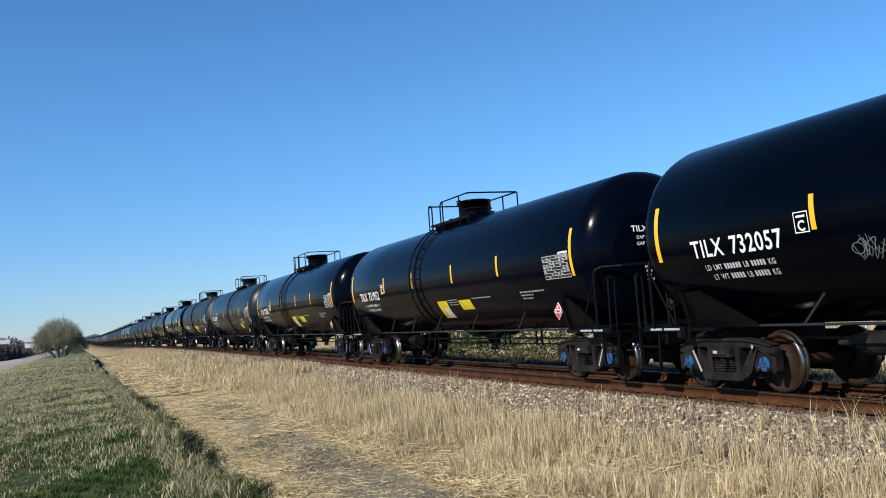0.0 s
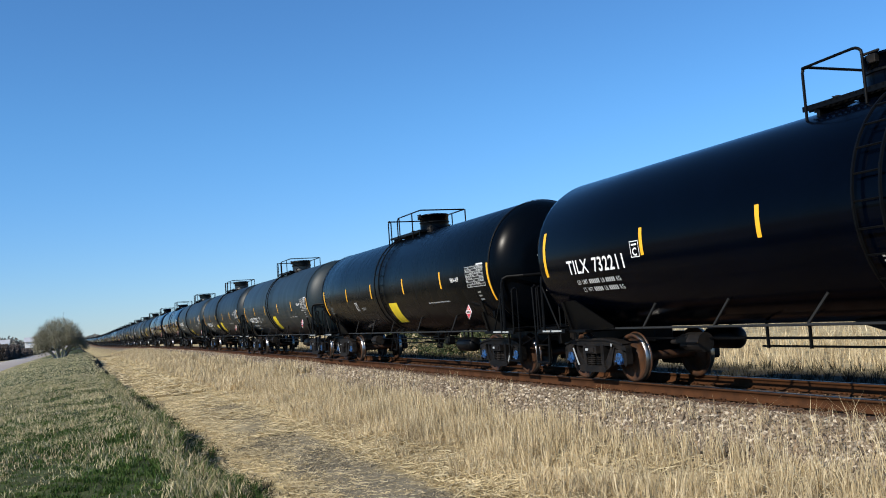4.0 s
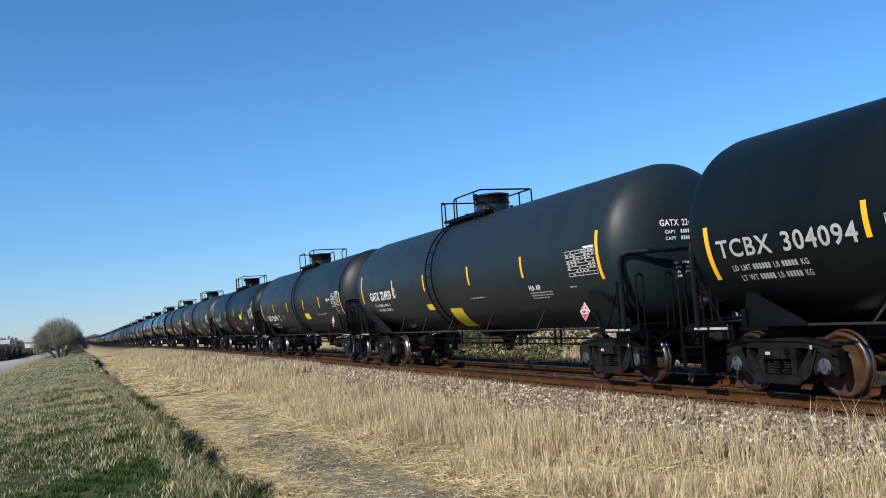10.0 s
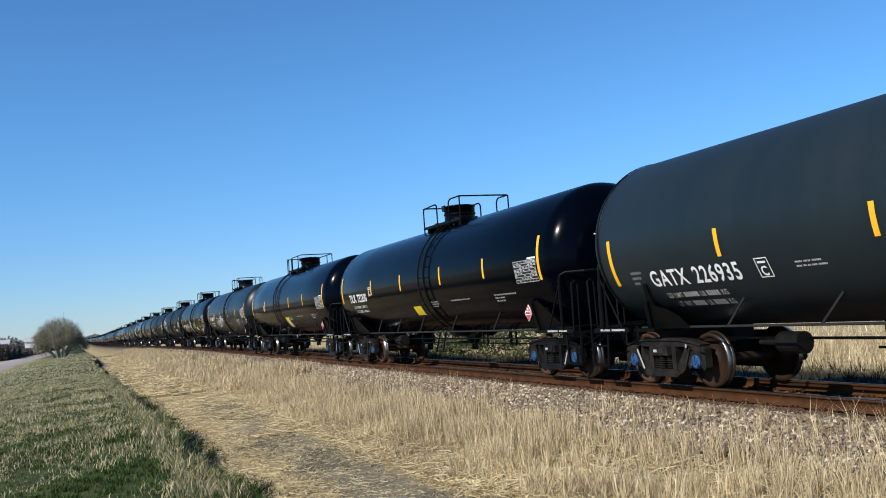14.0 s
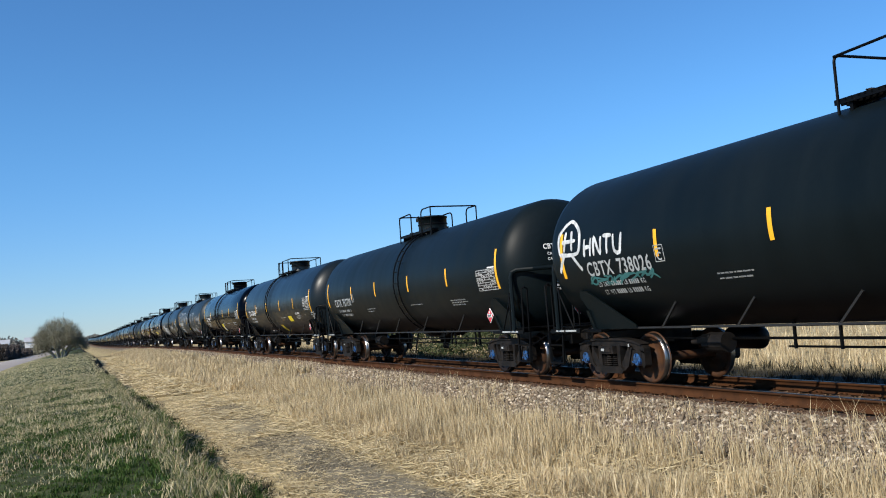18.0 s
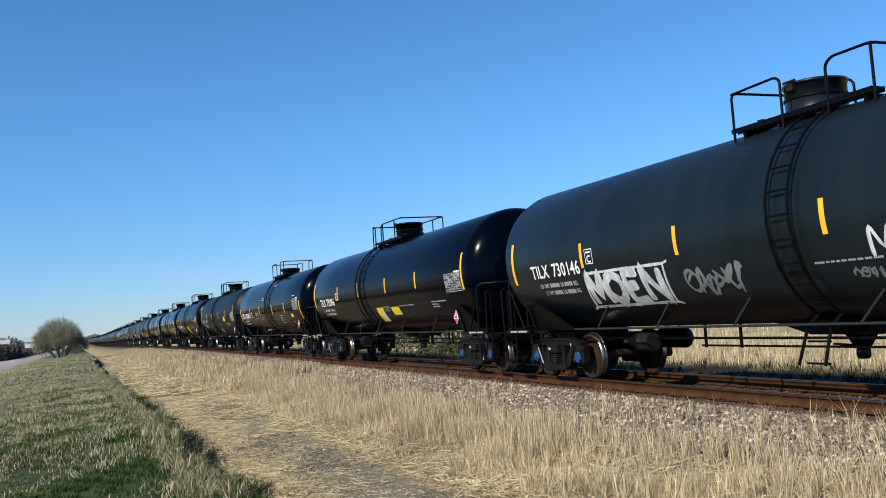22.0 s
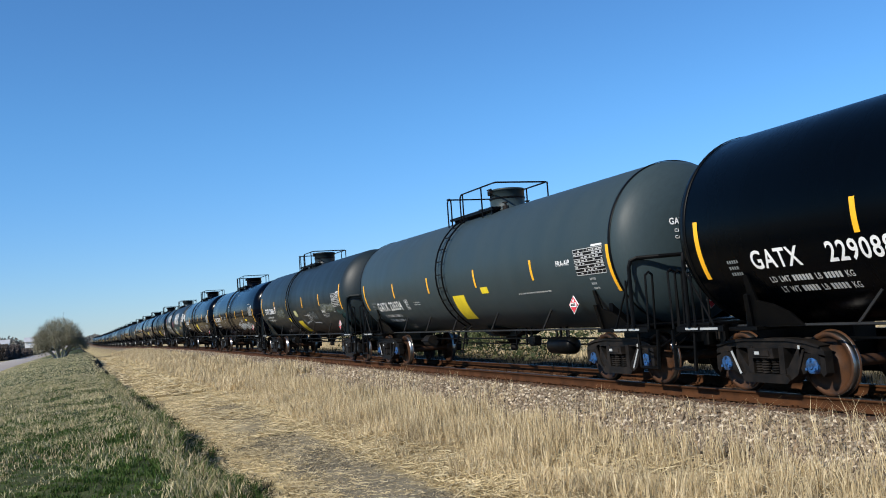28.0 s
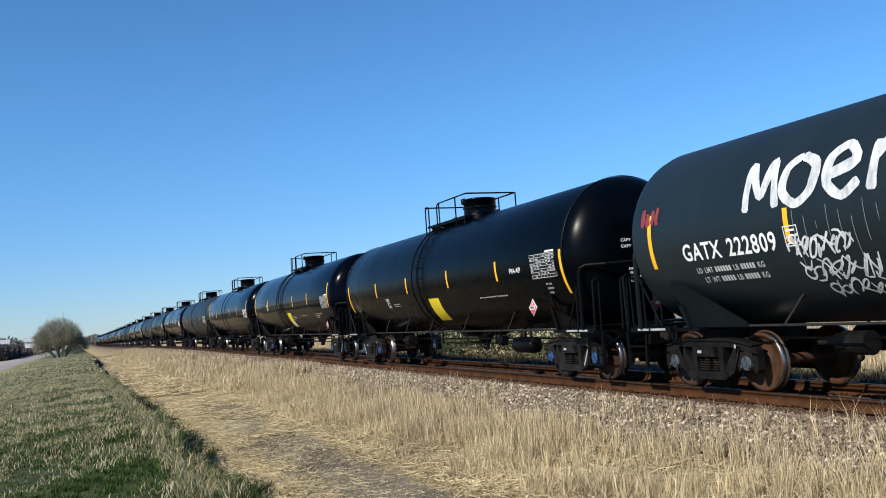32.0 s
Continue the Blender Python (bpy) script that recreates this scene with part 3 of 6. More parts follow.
def under_gear(car, kind, split):
    for s in (-1, 1):
        bm = bmesh.new()
        rod(bm, (s * 1.12, 1.75, 1.035), (s * 1.12, LONG - 1.75, 1.035), 0.021)
        rail = part("side_rail", bm, RAILGREY, car)
        for y in (4.85, 7.5, 9.95, 11.97, 13.9) if s < 0 else (4.85, 11.97):
            bm = bmesh.new()
            rod(bm, (s * 1.12, y, 1.03), (s * 1.10, y - 0.42, TZ - math.sqrt(TR ** 2 - 1.21)), 0.024, 5)
            part("rail_bracket", bm, RAILGREY, rail)
    bm = bmesh.new()
    rod(bm, (-0.45, 2.9, 0.80), (-0.45, LONG - 2.9, 0.80), 0.022)
    rod(bm, (-0.3, 4.4, 0.66), (-0.3, 11.8, 0.66), 0.018)
    part("brake_pipe", bm, FRAME_BLACK, car)
    for y in (4.99, 5.26, 6.67, 6.94, 7.48, 10.6, 11.5):
        bm = bmesh.new()
        box(bm, -0.47, -0.43, y - 0.018, y + 0.018, 0.64, 1.06)
        part("pipe_hanger", bm, FRAME_BLACK, car)
    # reservoir and cylinder
    bm = bmesh.new()
    ya, long, r, z = (13.25, 0.9, 0.20, 0.74) if kind in "HLCQTR" else (10.55, 1.42, 0.22, 0.64) if split and kind == "S" else (4.38, 1.02, 0.19, 0.66)
    xr = 0.5 if kind in "HLCQTR" else -0.62
    m = Matrix.Translation((xr, ya, z)) @ Matrix.Rotation(radians(-90), 4, "X")
    lathe(bm, [(0, 0), (r * 0.72, 0.02), (r, 0.08), (r, long - 0.08), (r * 0.72, long - 0.02), (0, long)], m, 18)
    for y in (ya + 0.25, ya + long - 0.25):
        box(bm, xr - 0.02, xr + 0.02, y - 0.02, y + 0.02, z, 1.02)
    part("air_reservoir", bm, FRAME_BLACK, car, smooth=True)
    bm = bmesh.new()
    v = 1.3 if kind in "GSP" else 0.0
    v += 8.4 if kind in "HLCQTR" else 0.0
    box(bm, -0.72, -0.48, 4.80 + v, 5.05 + v, 0.64, 0.88, 0.04)
    box(bm, -0.66, -0.52, 5.05 + v, 5.22 + v, 0.70, 0.84, 0.03)
    part("brake_valve", bm, FRAME_BLACK, car)
    bm = bmesh.new()
    m = Matrix.Translation((-0.55, 12.9, 0.74)) @ Matrix.Rotation(radians(-90), 4, "X")
    lathe(bm, [(0, 0), (0.17, 0.0), (0.17, 0.45), (0.05, 0.5), (0.04, 0.95), (0, 0.95)], m, 16)
    part("brake_cylinder", bm, CAST, car)
    # bottom outlet with its skid
    bm = bmesh.new()
    m = Matrix.Translation((0, 8.55, 0))
    lathe(bm, [(0.70, 1.08), (0.52, 0.90), (0.22, 0.82), (0.13, 0.66), (0.10, 0.62), (0, 0.62)], m, 18)
    for x in (-0.32, 0.28):
        slab(bm, [(7.0, 1.08), (7.9, 0.84), (9.2, 0.84), (10.1, 1.08)], x, x + 0.04)
    part("bottom_outlet", bm, FRAME_BLACK, car)
    bm = bmesh.new()
    lathe(bm, [(0, 0.46), (0.085, 0.47), (0.10, 0.52), (0.10, 0.60), (0.07, 0.64), (0, 0.64)], Matrix.Translation((0, 8.55, 0)), 10)
    rod(bm, (-0.5, 8.6, 0.72), (-0.05, 8.58, 0.66), 0.018)
    part("outlet_cap", bm, CAST, car)


def truck(car, y, caps, striped):
    """A four-wheel truck: bolster > frames, springs, wheelsets, bearing caps; striped: the side that wears a white stripe."""
    bm = bmesh.new()
    box(bm, -1.0, 1.0, -0.2, 0.2, 0.42, 0.70, 0.05)
    box(bm, -0.35, 0.35, -0.26, 0.26, 0.66, 0.80, 0.04)
    t = part("truck", bm, CAST, car)
    t.location = (0, y, 0)
    for dy in (-0.42, 0.42):
        bm = bmesh.new()
        box(bm, -0.85, 0.85, dy - 0.05, dy + 0.05, 0.34, 0.44, 0.02)
        part("brake_beam", bm, CAST, t)
    for s in (-1, 1):
        bm = bmesh.new()
        xa, xb = s * 0.93, s * 1.07
        # top chord, pedestals, diagonals and spring seat, each with a raised rim
        chord = [(-1.13, 0.57), (-1.12, 0.66), (-1.05, 0.735), (-0.80, 0.79), (-0.45, 0.825), (0.45, 0.825), (0.80, 0.79), (1.05, 0.735), (1.12, 0.66), (1.13, 0.57), (1.02, 0.60), (0.74, 0.66), (0.56, 0.70), (-0.56, 0.70), (-0.74, 0.66), (-1.02, 0.60)]
        slab(bm, chord, xa, xb)
        slab(bm, [(-1.06, 0.715), (-0.80, 0.77), (-0.45, 0.805), (0.45, 0.805), (0.80, 0.77), (1.06, 0.715), (1.08, 0.74), (0.80, 0.81), (0.45, 0.845), (-0.45, 0.845), (-0.80, 0.81), (-1.08, 0.74)], s * 0.90, s * 1.105)
        for d in (-1, 1):
            slab(bm, [(d * 1.02, 0.62), (d * 1.13, 0.60), (d * 1.135, 0.36), (d * 1.08, 0.31), (d * 1.03, 0.36)], xa, xb)
            slab(bm, [(d * 0.77, 0.70), (d * 0.66, 0.72), (d * 0.66, 0.44), (d * 0.70, 0.33), (d * 0.77, 0.36)], xa, xb)
            slab(bm, [(d * 0.78, 0.68), (d * 0.63, 0.70), (d * 0.42, 0.42), (d * 0.36, 0.40), (d * 0.36, 0.24), (d * 0.47, 0.23), (d * 0.62, 0.33)], xa, xb)
            slab(bm, [(d * 0.78, 0.66), (d * 0.75, 0.69), (d * 0.585, 0.36), (d * 0.46, 0.26), (d * 0.47, 0.225), (d * 0.63, 0.325)], s * 0.90, s * 1.10)
            slab(bm, [(d * 0.38, 0.72), (d * 0.27, 0.72), (d * 0.27, 0.28), (d * 0.38, 0.28)], xa, s * 1.09)
        slab(bm, [(-0.50, 0.245), (-0.44, 0.19), (0.44, 0.19), (0.50, 0.245), (0.42, 0.32), (-0.42, 0.32)], s * 0.86, s * 1.13)
        slab(bm, [(-0.255, 0.555), (0.255, 0.555), (0.235, 0.70), (-0.235, 0.70)], s * 0.95, s * 1.17)
        slab(bm, [(-0.17, 0.585), (0.17, 0.585), (0.16, 0.665), (-0.16, 0.665)], s * 0.95, s * 1.185)
        frame_ob = part("side_frame", bm, CAST, t)
        if s < 0:
            bm = bmesh.new()
            for ya, yb, za, zb, x in ((0.02, 0.12, 0.61, 0.655, -1.19), (-0.72, -0.68, 0.69, 0.745, -1.108)):
                slab(bm, [(ya, za), (yb, za), (yb, zb), (ya, zb)], x, x - 0.004)
            tagged(part("truck_stencil", bm, DULLWHITE, frame_ob), kind="stuff")
            if striped:
                bm = bmesh.new()
                slab(bm, [(striped * 0.735, 0.64), (striped * 0.705, 0.655), (striped * 0.52, 0.315), (striped * 0.55, 0.30)], -1.108, -1.118)
                part("white_stripe", bm, DULLWHITE, frame_ob)
        bm = bmesh.new() if s > 0 else None
        for dy, dx in ((-0.165, 1.05), (0.0, 1.08), (0.165, 1.05)):
            if s < 0:
                bm = bmesh.new()
            prof = []
            for k in range(13):
                prof.append((0.072 if k % 2 else 0.050, 0.32 + 0.0195 * k))
            lathe(bm, prof, Matrix.Translation((s * dx, dy, 0)), 10)
            if s < 0 or dy > 0.1:
                part("spring" if s < 0 else "spring_group", bm, CAST, t)
        for d in (-1, 1):
            bm = bmesh.new()
            m = Matrix.Translation((s * 0.92, d * AXLE, WR)) @ Matrix.Rotation(radians(90 * s), 4, "Y")
            lathe(bm, [(0.118, 0.0), (0.118, 0.12), (0.112, 0.135), (0.112, 0.165), (0.085, 0.175), (0.05, 0.178), (0.045, 0.195), (0, 0.195)], m, 16)
            for k in range(3):
                a = 2 * math.pi * k / 3
                bmesh.ops.create_cube(bm, size=0.035, matrix=m @ Matrix.Translation((0.085 * math.cos(a), 0.085 * math.sin(a), 0.185)))
            part("bearing_cap", bm, caps, t, "blue-painted round bearing end cap" if caps is CAPBLUE else "")
            if s < 0:
                bm = bmesh.new()
                slab(bm, [(d * AXLE - 0.155, WR + 0.02), (d * AXLE - 0.13, WR + 0.17), (d * AXLE + 0.13, WR + 0.17), (d * AXLE + 0.155, WR + 0.02), (d * AXLE + 0.118, WR + 0.02), (d * AXLE + 0.085, WR + 0.095), (d * AXLE - 0.085, WR + 0.095), (d * AXLE - 0.118, WR + 0.02)], -0.92, -1.075)
                part("bearing_adapter", bm, CAST, t)
    for d in (-1, 1):
        bm = bmesh.new()
        m = Matrix.Rotation(radians(90), 4, "Y")
        lathe(bm, [(0.085, -0.9), (0.085, 0.9)], m, 12)
        for s in (-1, 1):
            # rim, dished web and hub
            x = s * 0.717
            mm = Matrix.Translation((x, 0, 0)) @ Matrix.Rotation(radians(90 * s), 4, "Y")
            lathe(bm, [(0.10, -0.09), (0.13, -0.09), (0.17, -0.03), (0.30, 0.005), (0.385, -0.02), (0.395, -0.065), (0.45, -0.068), (0.482, -0.055), (0.486, -0.045), (0.462, -0.033), (0.457, -0.02), (0.452, 0.065), (0.395, 0.067), (0.385, 0.03), (0.30, 0.03), (0.18, 0.04), (0.14, 0.09), (0.09, 0.09)], mm, 36)
        bmesh.ops.recalc_face_normals(bm, faces=bm.faces[:])
        me = bpy.data.meshes.new("wheelset")
        bm.to_mesh(me)
        bm.free()
        me.materials.append(WHEEL)
        me.materials.append(TREAD)
        for f in me.polygons:
            f.use_smooth = True
            if math.hypot(f.center.y, f.center.z) > 0.445 and abs(f.normal.x) < 0.6:
                f.material_index = 1
        w = new("wheelset", me)
        w.parent = t
        w.location = (0, d * AXLE, WR)
    return t


def placard(car, y, z, s=0.162, side=-1):
    """A flat diamond in a holder that stands off the tank."""
    x = side * (math.sqrt(TR ** 2 - (z + s * 1.12 - TZ) ** 2) + 0.09)
    bm = bmesh.new()
    slab(bm, [(y, z + s * 1.12), (y - s * 1.12, z), (y, z - s * 1.12), (y + s * 1.12, z)], x, x - side * 0.015)
    p = part("hazard_placard", bm, WHITE, car, "red and white diamond hazard placard")
    bm = bmesh.new()
    x += side * 0.006
    slab(bm, [(y, z + s), (y - s, z), (y, z - s), (y + s, z)], x, x - side * 0.004)
    part("red_field", bm, REDP, p)
    bm = bmesh.new()
    x += side * 0.006
    slab(bm, [(y + 0.115, z - 0.04), (y - 0.115, z - 0.04), (y - 0.115, z + 0.045), (y + 0.115, z + 0.045)], x, x - side * 0.004)
    part("white_panel", bm, WHITE, p)
    bm = bmesh.new()
    slab(bm, [(y + 0.035, z + 0.065), (y - 0.035, z + 0.065), (y - 0.012, z + 0.125), (y + 0.01, z + 0.10)], x, x - side * 0.004)
    part("white_mark", bm, WHITE, p)
    bm = bmesh.new()
    x += side * 0.004
    for k in range(4):
        slab(bm, [(y + 0.085 - 0.046 * k, z - 0.022), (y + 0.055 - 0.046 * k, z - 0.022), (y + 0.055 - 0.046 * k, z + 0.028), (y + 0.085 - 0.046 * k, z + 0.028)], x, x - side * 0.003)
    tagged(part("number_bars", bm, FRAME_BLACK, p), kind="stuff")


def on_head(x, z, off=0.008):
    """A point on the leading end of the tank."""
    r = min(0.999, math.hypot(x, z - TZ) / TR)
    a = math.asin(r ** (1 / 0.92))
    return (x, 1.32 - 0.74 * math.cos(a) - off, z)


def on_end(y, z, off=0.012):
    """A point on the near flank that runs on round the shoulder of the leading end."""
    if y >= 1.32:
        return on_tank(y, z, off)
    a = min(1.45, (1.32 - y) / 0.98)
    r = (TR + off) * math.cos(a) ** 0.92
    h = max(-0.98, min(0.98, (z - TZ) / r))
    return (-r * math.cos(math.asin(h)), 1.32 - (0.74 + off) * math.sin(a), z)


def head_marks(car, text, seed):
    """Reporting mark, stencils and placard on the leading head, reading away from the near side."""
    if text:
        pts, faces = letter_mesh(text, 0.165, 0.004)
        bm = bmesh.new()
        k = 0.86 / max(p[0] for p in pts)
        vs = [bm.verts.new(on_head(-0.68 + p[0] * k, 2.84 + p[1], 0.014)) for p in pts]
        for f in faces:
            try:
                bm.faces.new([vs[i] for i in f])
            except ValueError:
                pass
        part("head_mark", bm, WHITE, car)
    bm = bmesh.new()
    pts, faces = letter_mesh("CAPY", 0.085, 0.002)
    for z in (2.70, 2.58):
        vs = [bm.verts.new(on_head(-0.60 + p[0] * 0.95, z + p[1], 0.013)) for p in pts]
        for f in faces:
            bm.faces.new([vs[i] for i in f])
    for x0, z, n, h in ((-0.28, 2.70, 5, 0.068), (0.0, 2.70, 2, 0.068), (-0.28, 2.58, 6, 0.068), (0.05, 2.58, 2, 0.068), (-0.46, 2.14, 3, 0.045), (-0.30, 2.14, 5, 0.045), (-0.43, 2.06, 4, 0.045), (-0.22, 2.06, 3, 0.045), (-0.41, 1.98, 3, 0.045), (-0.22, 1.98, 4, 0.045), (-0.41, 1.90, 5, 0.045)):
        for i in range(n):
            x = x0 + i * h * 0.72
            bm.faces.new([bm.verts.new(on_head(a, b, 0.012)) for a, b in ((x, z), (x + h * 0.5, z), (x + h * 0.5, z + h), (x, z + h))])
    part("head_stencil", bm, WHITE, car)
    bm = bmesh.new()
    for k, off in ((0.18, 0.02),):
        bm.faces.new([bm.verts.new(on_head(0.24 + a * k, 1.46 + b * k, off)) for a, b in ((0, 1), (-1, 0), (0, -1), (1, 0))])
    p = part("hazard_placard", bm, WHITE, car, "red and white diamond hazard placard")
    bm = bmesh.new()
    bm.faces.new([bm.verts.new(on_head(0.24 + a * 0.16, 1.46 + b * 0.16, 0.026)) for a, b in ((0, 1), (-1, 0), (0, -1), (1, 0))])
    part("red_field", bm, REDP, p)
    bm = bmesh.new()
    bm.faces.new([bm.verts.new(on_head(0.24 + a * 0.1, 1.46 + b * 0.035, 0.032)) for a, b in ((-1, -1), (1, -1), (1, 1), (-1, 1))])
    part("white_panel", bm, WHITE, p)


# single-stroke letters in a unit cell, for sprayed words
STROKES = {
    "M": [[(0, 0), (0.12, 1), (0.5, 0.3), (0.85, 1), (1, 0)]], "O": [[(0.5, 1), (0.1, 0.8), (0, 0.3), (0.4, 0), (0.85, 0.25), (0.95, 0.75), (0.5, 1)]],
    "E": [[(0.9, 0.95), (0.15, 1), (0.1, 0.5), (0.7, 0.55)], [(0.1, 0.5), (0.1, 0), (0.9, 0.05)]], "N": [[(0, 0), (0.1, 1), (0.8, 0.05), (0.95, 1)]],
    "n": [[(0.05, 0), (0.15, 0.95)], [(0.12, 0.6), (0.5, 1), (0.75, 0.8), (0.85, 0.2), (1.05, 0)]], "e": [[(0.1, 0.45), (0.85, 0.65), (0.6, 1), (0.15, 0.8), (0.1, 0.3), (0.5, 0), (0.95, 0.25)]],
    "P": [[(0.1, 0), (0.15, 1), (0.75, 1), (0.9, 0.7), (0.65, 0.45), (0.12, 0.42)]], "R": [[(0.1, 0), (0.3, 1), (0.95, 0.9), (0.8, 0.5), (0.2, 0.42)], [(0.5, 0.42), (0.85, 0)]],
    "B": [[(0.1, 0), (0.1, 1), (0.8, 0.95), (0.7, 0.55), (0.12, 0.5)], [(0.6, 0.52), (0.95, 0.3), (0.7, 0), (0.1, 0)]], "Y": [[(0, 1), (0.5, 0.5), (1, 1)], [(0.5, 0.5), (0.45, 0)]],
    "!": [[(0.5, 1), (0.4, 0.3)], [(0.35, 0.1), (0.4, 0)]], "1": [[(0.3, 0.8), (0.5, 1), (0.5, 0)]], "9": [[(0.8, 0.6), (0.3, 0.55), (0.25, 0.95), (0.75, 1), (0.8, 0.6), (0.7, 0)]],
    "4": [[(0.6, 0), (0.6, 1), (0.1, 0.4), (0.9, 0.4)]], "5": [[(0.9, 1), (0.2, 1), (0.2, 0.55), (0.8, 0.5), (0.8, 0.1), (0.1, 0)]], "+": [[(0.5, 0.9), (0.5, 0.1)], [(0.2, 0.45), (0.85, 0.5)]],
    "A": [[(0, 0), (0.5, 1), (0.9, 0)], [(0.2, 0.4), (0.8, 0.4)]], "W": [[(0, 1), (0.25, 0), (0.5, 0.7), (0.75, 0), (1, 1)]], "L": [[(0.1, 1), (0.1, 0), (0.95, 0.05)]],
    "C": [[(0.9, 0.85), (0.5, 1), (0.1, 0.7), (0.1, 0.25), (0.5, 0), (0.95, 0.2)]], "S": [[(0.9, 0.85), (0.45, 1), (0.1, 0.75), (0.85, 0.35), (0.55, 0), (0.05, 0.12)]], "K": [[(0.1, 0), (0.12, 1)], [(0.9, 1), (0.15, 0.45), (0.95, 0)]], "D": [[(0.1, 0), (0.1, 1), (0.7, 0.9), (0.9, 0.5), (0.7, 0.1), (0.1, 0)]],
    "H": [[(0, 0), (0.1, 1)], [(0.05, 0.5), (0.8, 0.55)], [(0.75, 0), (0.9, 1)]], "T": [[(0, 1), (1, 0.95)], [(0.5, 1), (0.4, 0)]], "U": [[(0, 1), (0.1, 0.1), (0.7, 0), (0.95, 1)]], " ": []}


def word(text, gap=0.22):
    """The strokes of a sprayed word, fitted to a unit square."""
    n = len(text)
    w = 1 / (n * (1 + gap))
    return [[(i * (1 + gap) * w + u * w, v) for u, v in line] for i, c in enumerate(text) for line in STROKES[c]]


def crisp(lines):
    """Strokes that keep their corners: each bend is told twice."""
    return [[line[0]] + [q for p in line[1:-1] for q in (p, (p[0] + 0.001, p[1] - 0.001))] + [line[-1]] for line in lines]


def tangle(seed, loops=7):
    """Looping marks of a tag that cannot be read."""
    rnd = random.Random(seed)
    out = []
    for i in range(loops):
        cx, cy, r1, r2, ph = (i + 0.5) / loops, rnd.uniform(0.35, 0.65), rnd.uniform(0.04, 0.12), rnd.uniform(0.2, 0.45), rnd.uniform(0, 6)
        turn = rnd.choice((3.5, 5, 6.5))
        out.append([(cx + r1 * math.cos(ph + turn * k / 14), min(1, max(0, cy + r2 * math.sin(ph + turn * k / 14 + 0.3 * i)))) for k in range(15)])
        out.append([(cx - 0.08, rnd.random()), (cx + 0.02, rnd.random()), (cx + 0.09, rnd.random())])
    return out


def table_panel(car, y0, y1, z0, z1):
    """The stencilled test table: a pale frame with rows of cells."""
    t = decal("test_table", y0, y1, z0, z1, FRAME_BLACK, car, off=0.004)
    bm = bmesh.new()
    def cell(a, b, c, d):
        bm.faces.new([bm.verts.new(on_tank(y, z, 0.011)) for y, z in ((a, c), (b, c), (b, d), (a, d))])
    H, W = z1 - z0, y1 - y0
    rnd = random.Random(5)
    for i in range(9):
        z = z0 + H * i / 8
        cell(y0, y1, z - 0.006, z + 0.006)
    for i in (0, 1, 2, 3, 4, 5, 8):
        y = y0 + W * i / 8
        cell(y - 0.006, y + 0.006, z0, z1)
    for i in range(8):
        for j in range(8):
            if rnd.random() < 0.62:
                a, c = y0 + W * j / 8 + 0.02, z0 + H * i / 8 + 0.014
                cell(a, a + W / 8 * rnd.uniform(0.4, 0.75), c, c + H / 8 * 0.42)
    part("table_print", bm, PRINT, t)
    decal("table_heading", y0, y0 + 0.38, z1 + 0.02, z1 + 0.055, WHITE, car)


# per kind: end stripes (leading y, trailing y, foot and head of each), side stripes, their foot and head, test table, placard
LAYOUT = {"T": ((1.52, 16.55, 2.10, 3.03, 2.13, 3.03), (4.87, 7.60, 10.55, 13.12), (2.30, 2.77), (1.62, 2.67, 2.09, 2.55), (2.58, 1.42)),
          "G": ((1.38, 16.42, 1.73, 2.59, 1.81, 2.63), (4.42, 7.40, 10.56, 13.48), (2.11, 2.54), (1.54, 2.59, 2.09, 2.58), (2.99, 1.53)),
          "S": ((1.38, 16.48, 1.77, 2.66, 1.78, 2.68), (4.40, 7.38, 10.52, 13.40), (2.19, 2.64), (1.62, 2.68, 2.14, 2.63), (2.99, 1.53)),
          "H": ((1.44, 16.36, 1.97, 2.88, 2.03, 2.93), (4.56, 7.46, 10.55, 13.22), (2.19, 2.65), (1.54, 2.60, 2.09, 2.57), (2.49, 1.38)),
          "R": ((1.50, 16.50, 2.00, 2.93, 2.04, 2.94), (4.60, 7.54, 10.67, 13.60), (2.22, 2.69), (1.64, 2.70, 2.11, 2.60), (2.58, 1.39)),
          "L": ((1.45, 16.46, 2.02, 2.94, 2.06, 2.94), (4.68, 7.62, 10.85, 13.45), (2.24, 2.70), (1.52, 2.58, 2.02, 2.50), (2.42, 1.41)),
          "C": ((1.55, 16.52, 1.68, 2.53, 1.80, 2.58), (4.70, 7.49, 10.76, 13.55), (2.09, 2.56), (1.81, 2.85, 2.17, 2.65), (2.46, 1.50)),
          "Q": ((1.53, 16.50, 1.70, 2.57, 1.76, 2.57), (4.68, 7.50, 10.75, 13.48), (2.11, 2.57), (1.80, 2.83, 2.20, 2.68), (2.43, 1.49))}
SPLIT_STRIPES = {"T": (4.30, 7.08, 10.25, 13.12), "S": (4.33, 7.14, 10.41, 13.31), "G": (4.50, 7.20, 10.41, 13.40), "L": (4.50, 7.48, 10.62, 13.32)}
# standard walkways: shift, housing, ladder
WALKS = {"C": (-0.25, 8.75, 9.75), "T": (0.0, 9.18, 10.30), "R": (0.0, 9.10, 10.28), "H": (-0.12, 8.95, 9.88), "G": (-0.28, 8.32, 9.42), "S": (-0.28, 8.32, 9.55), "L": (-0.15, 8.95, 9.85), "Q": (-0.30, 8.50, 9.75)}


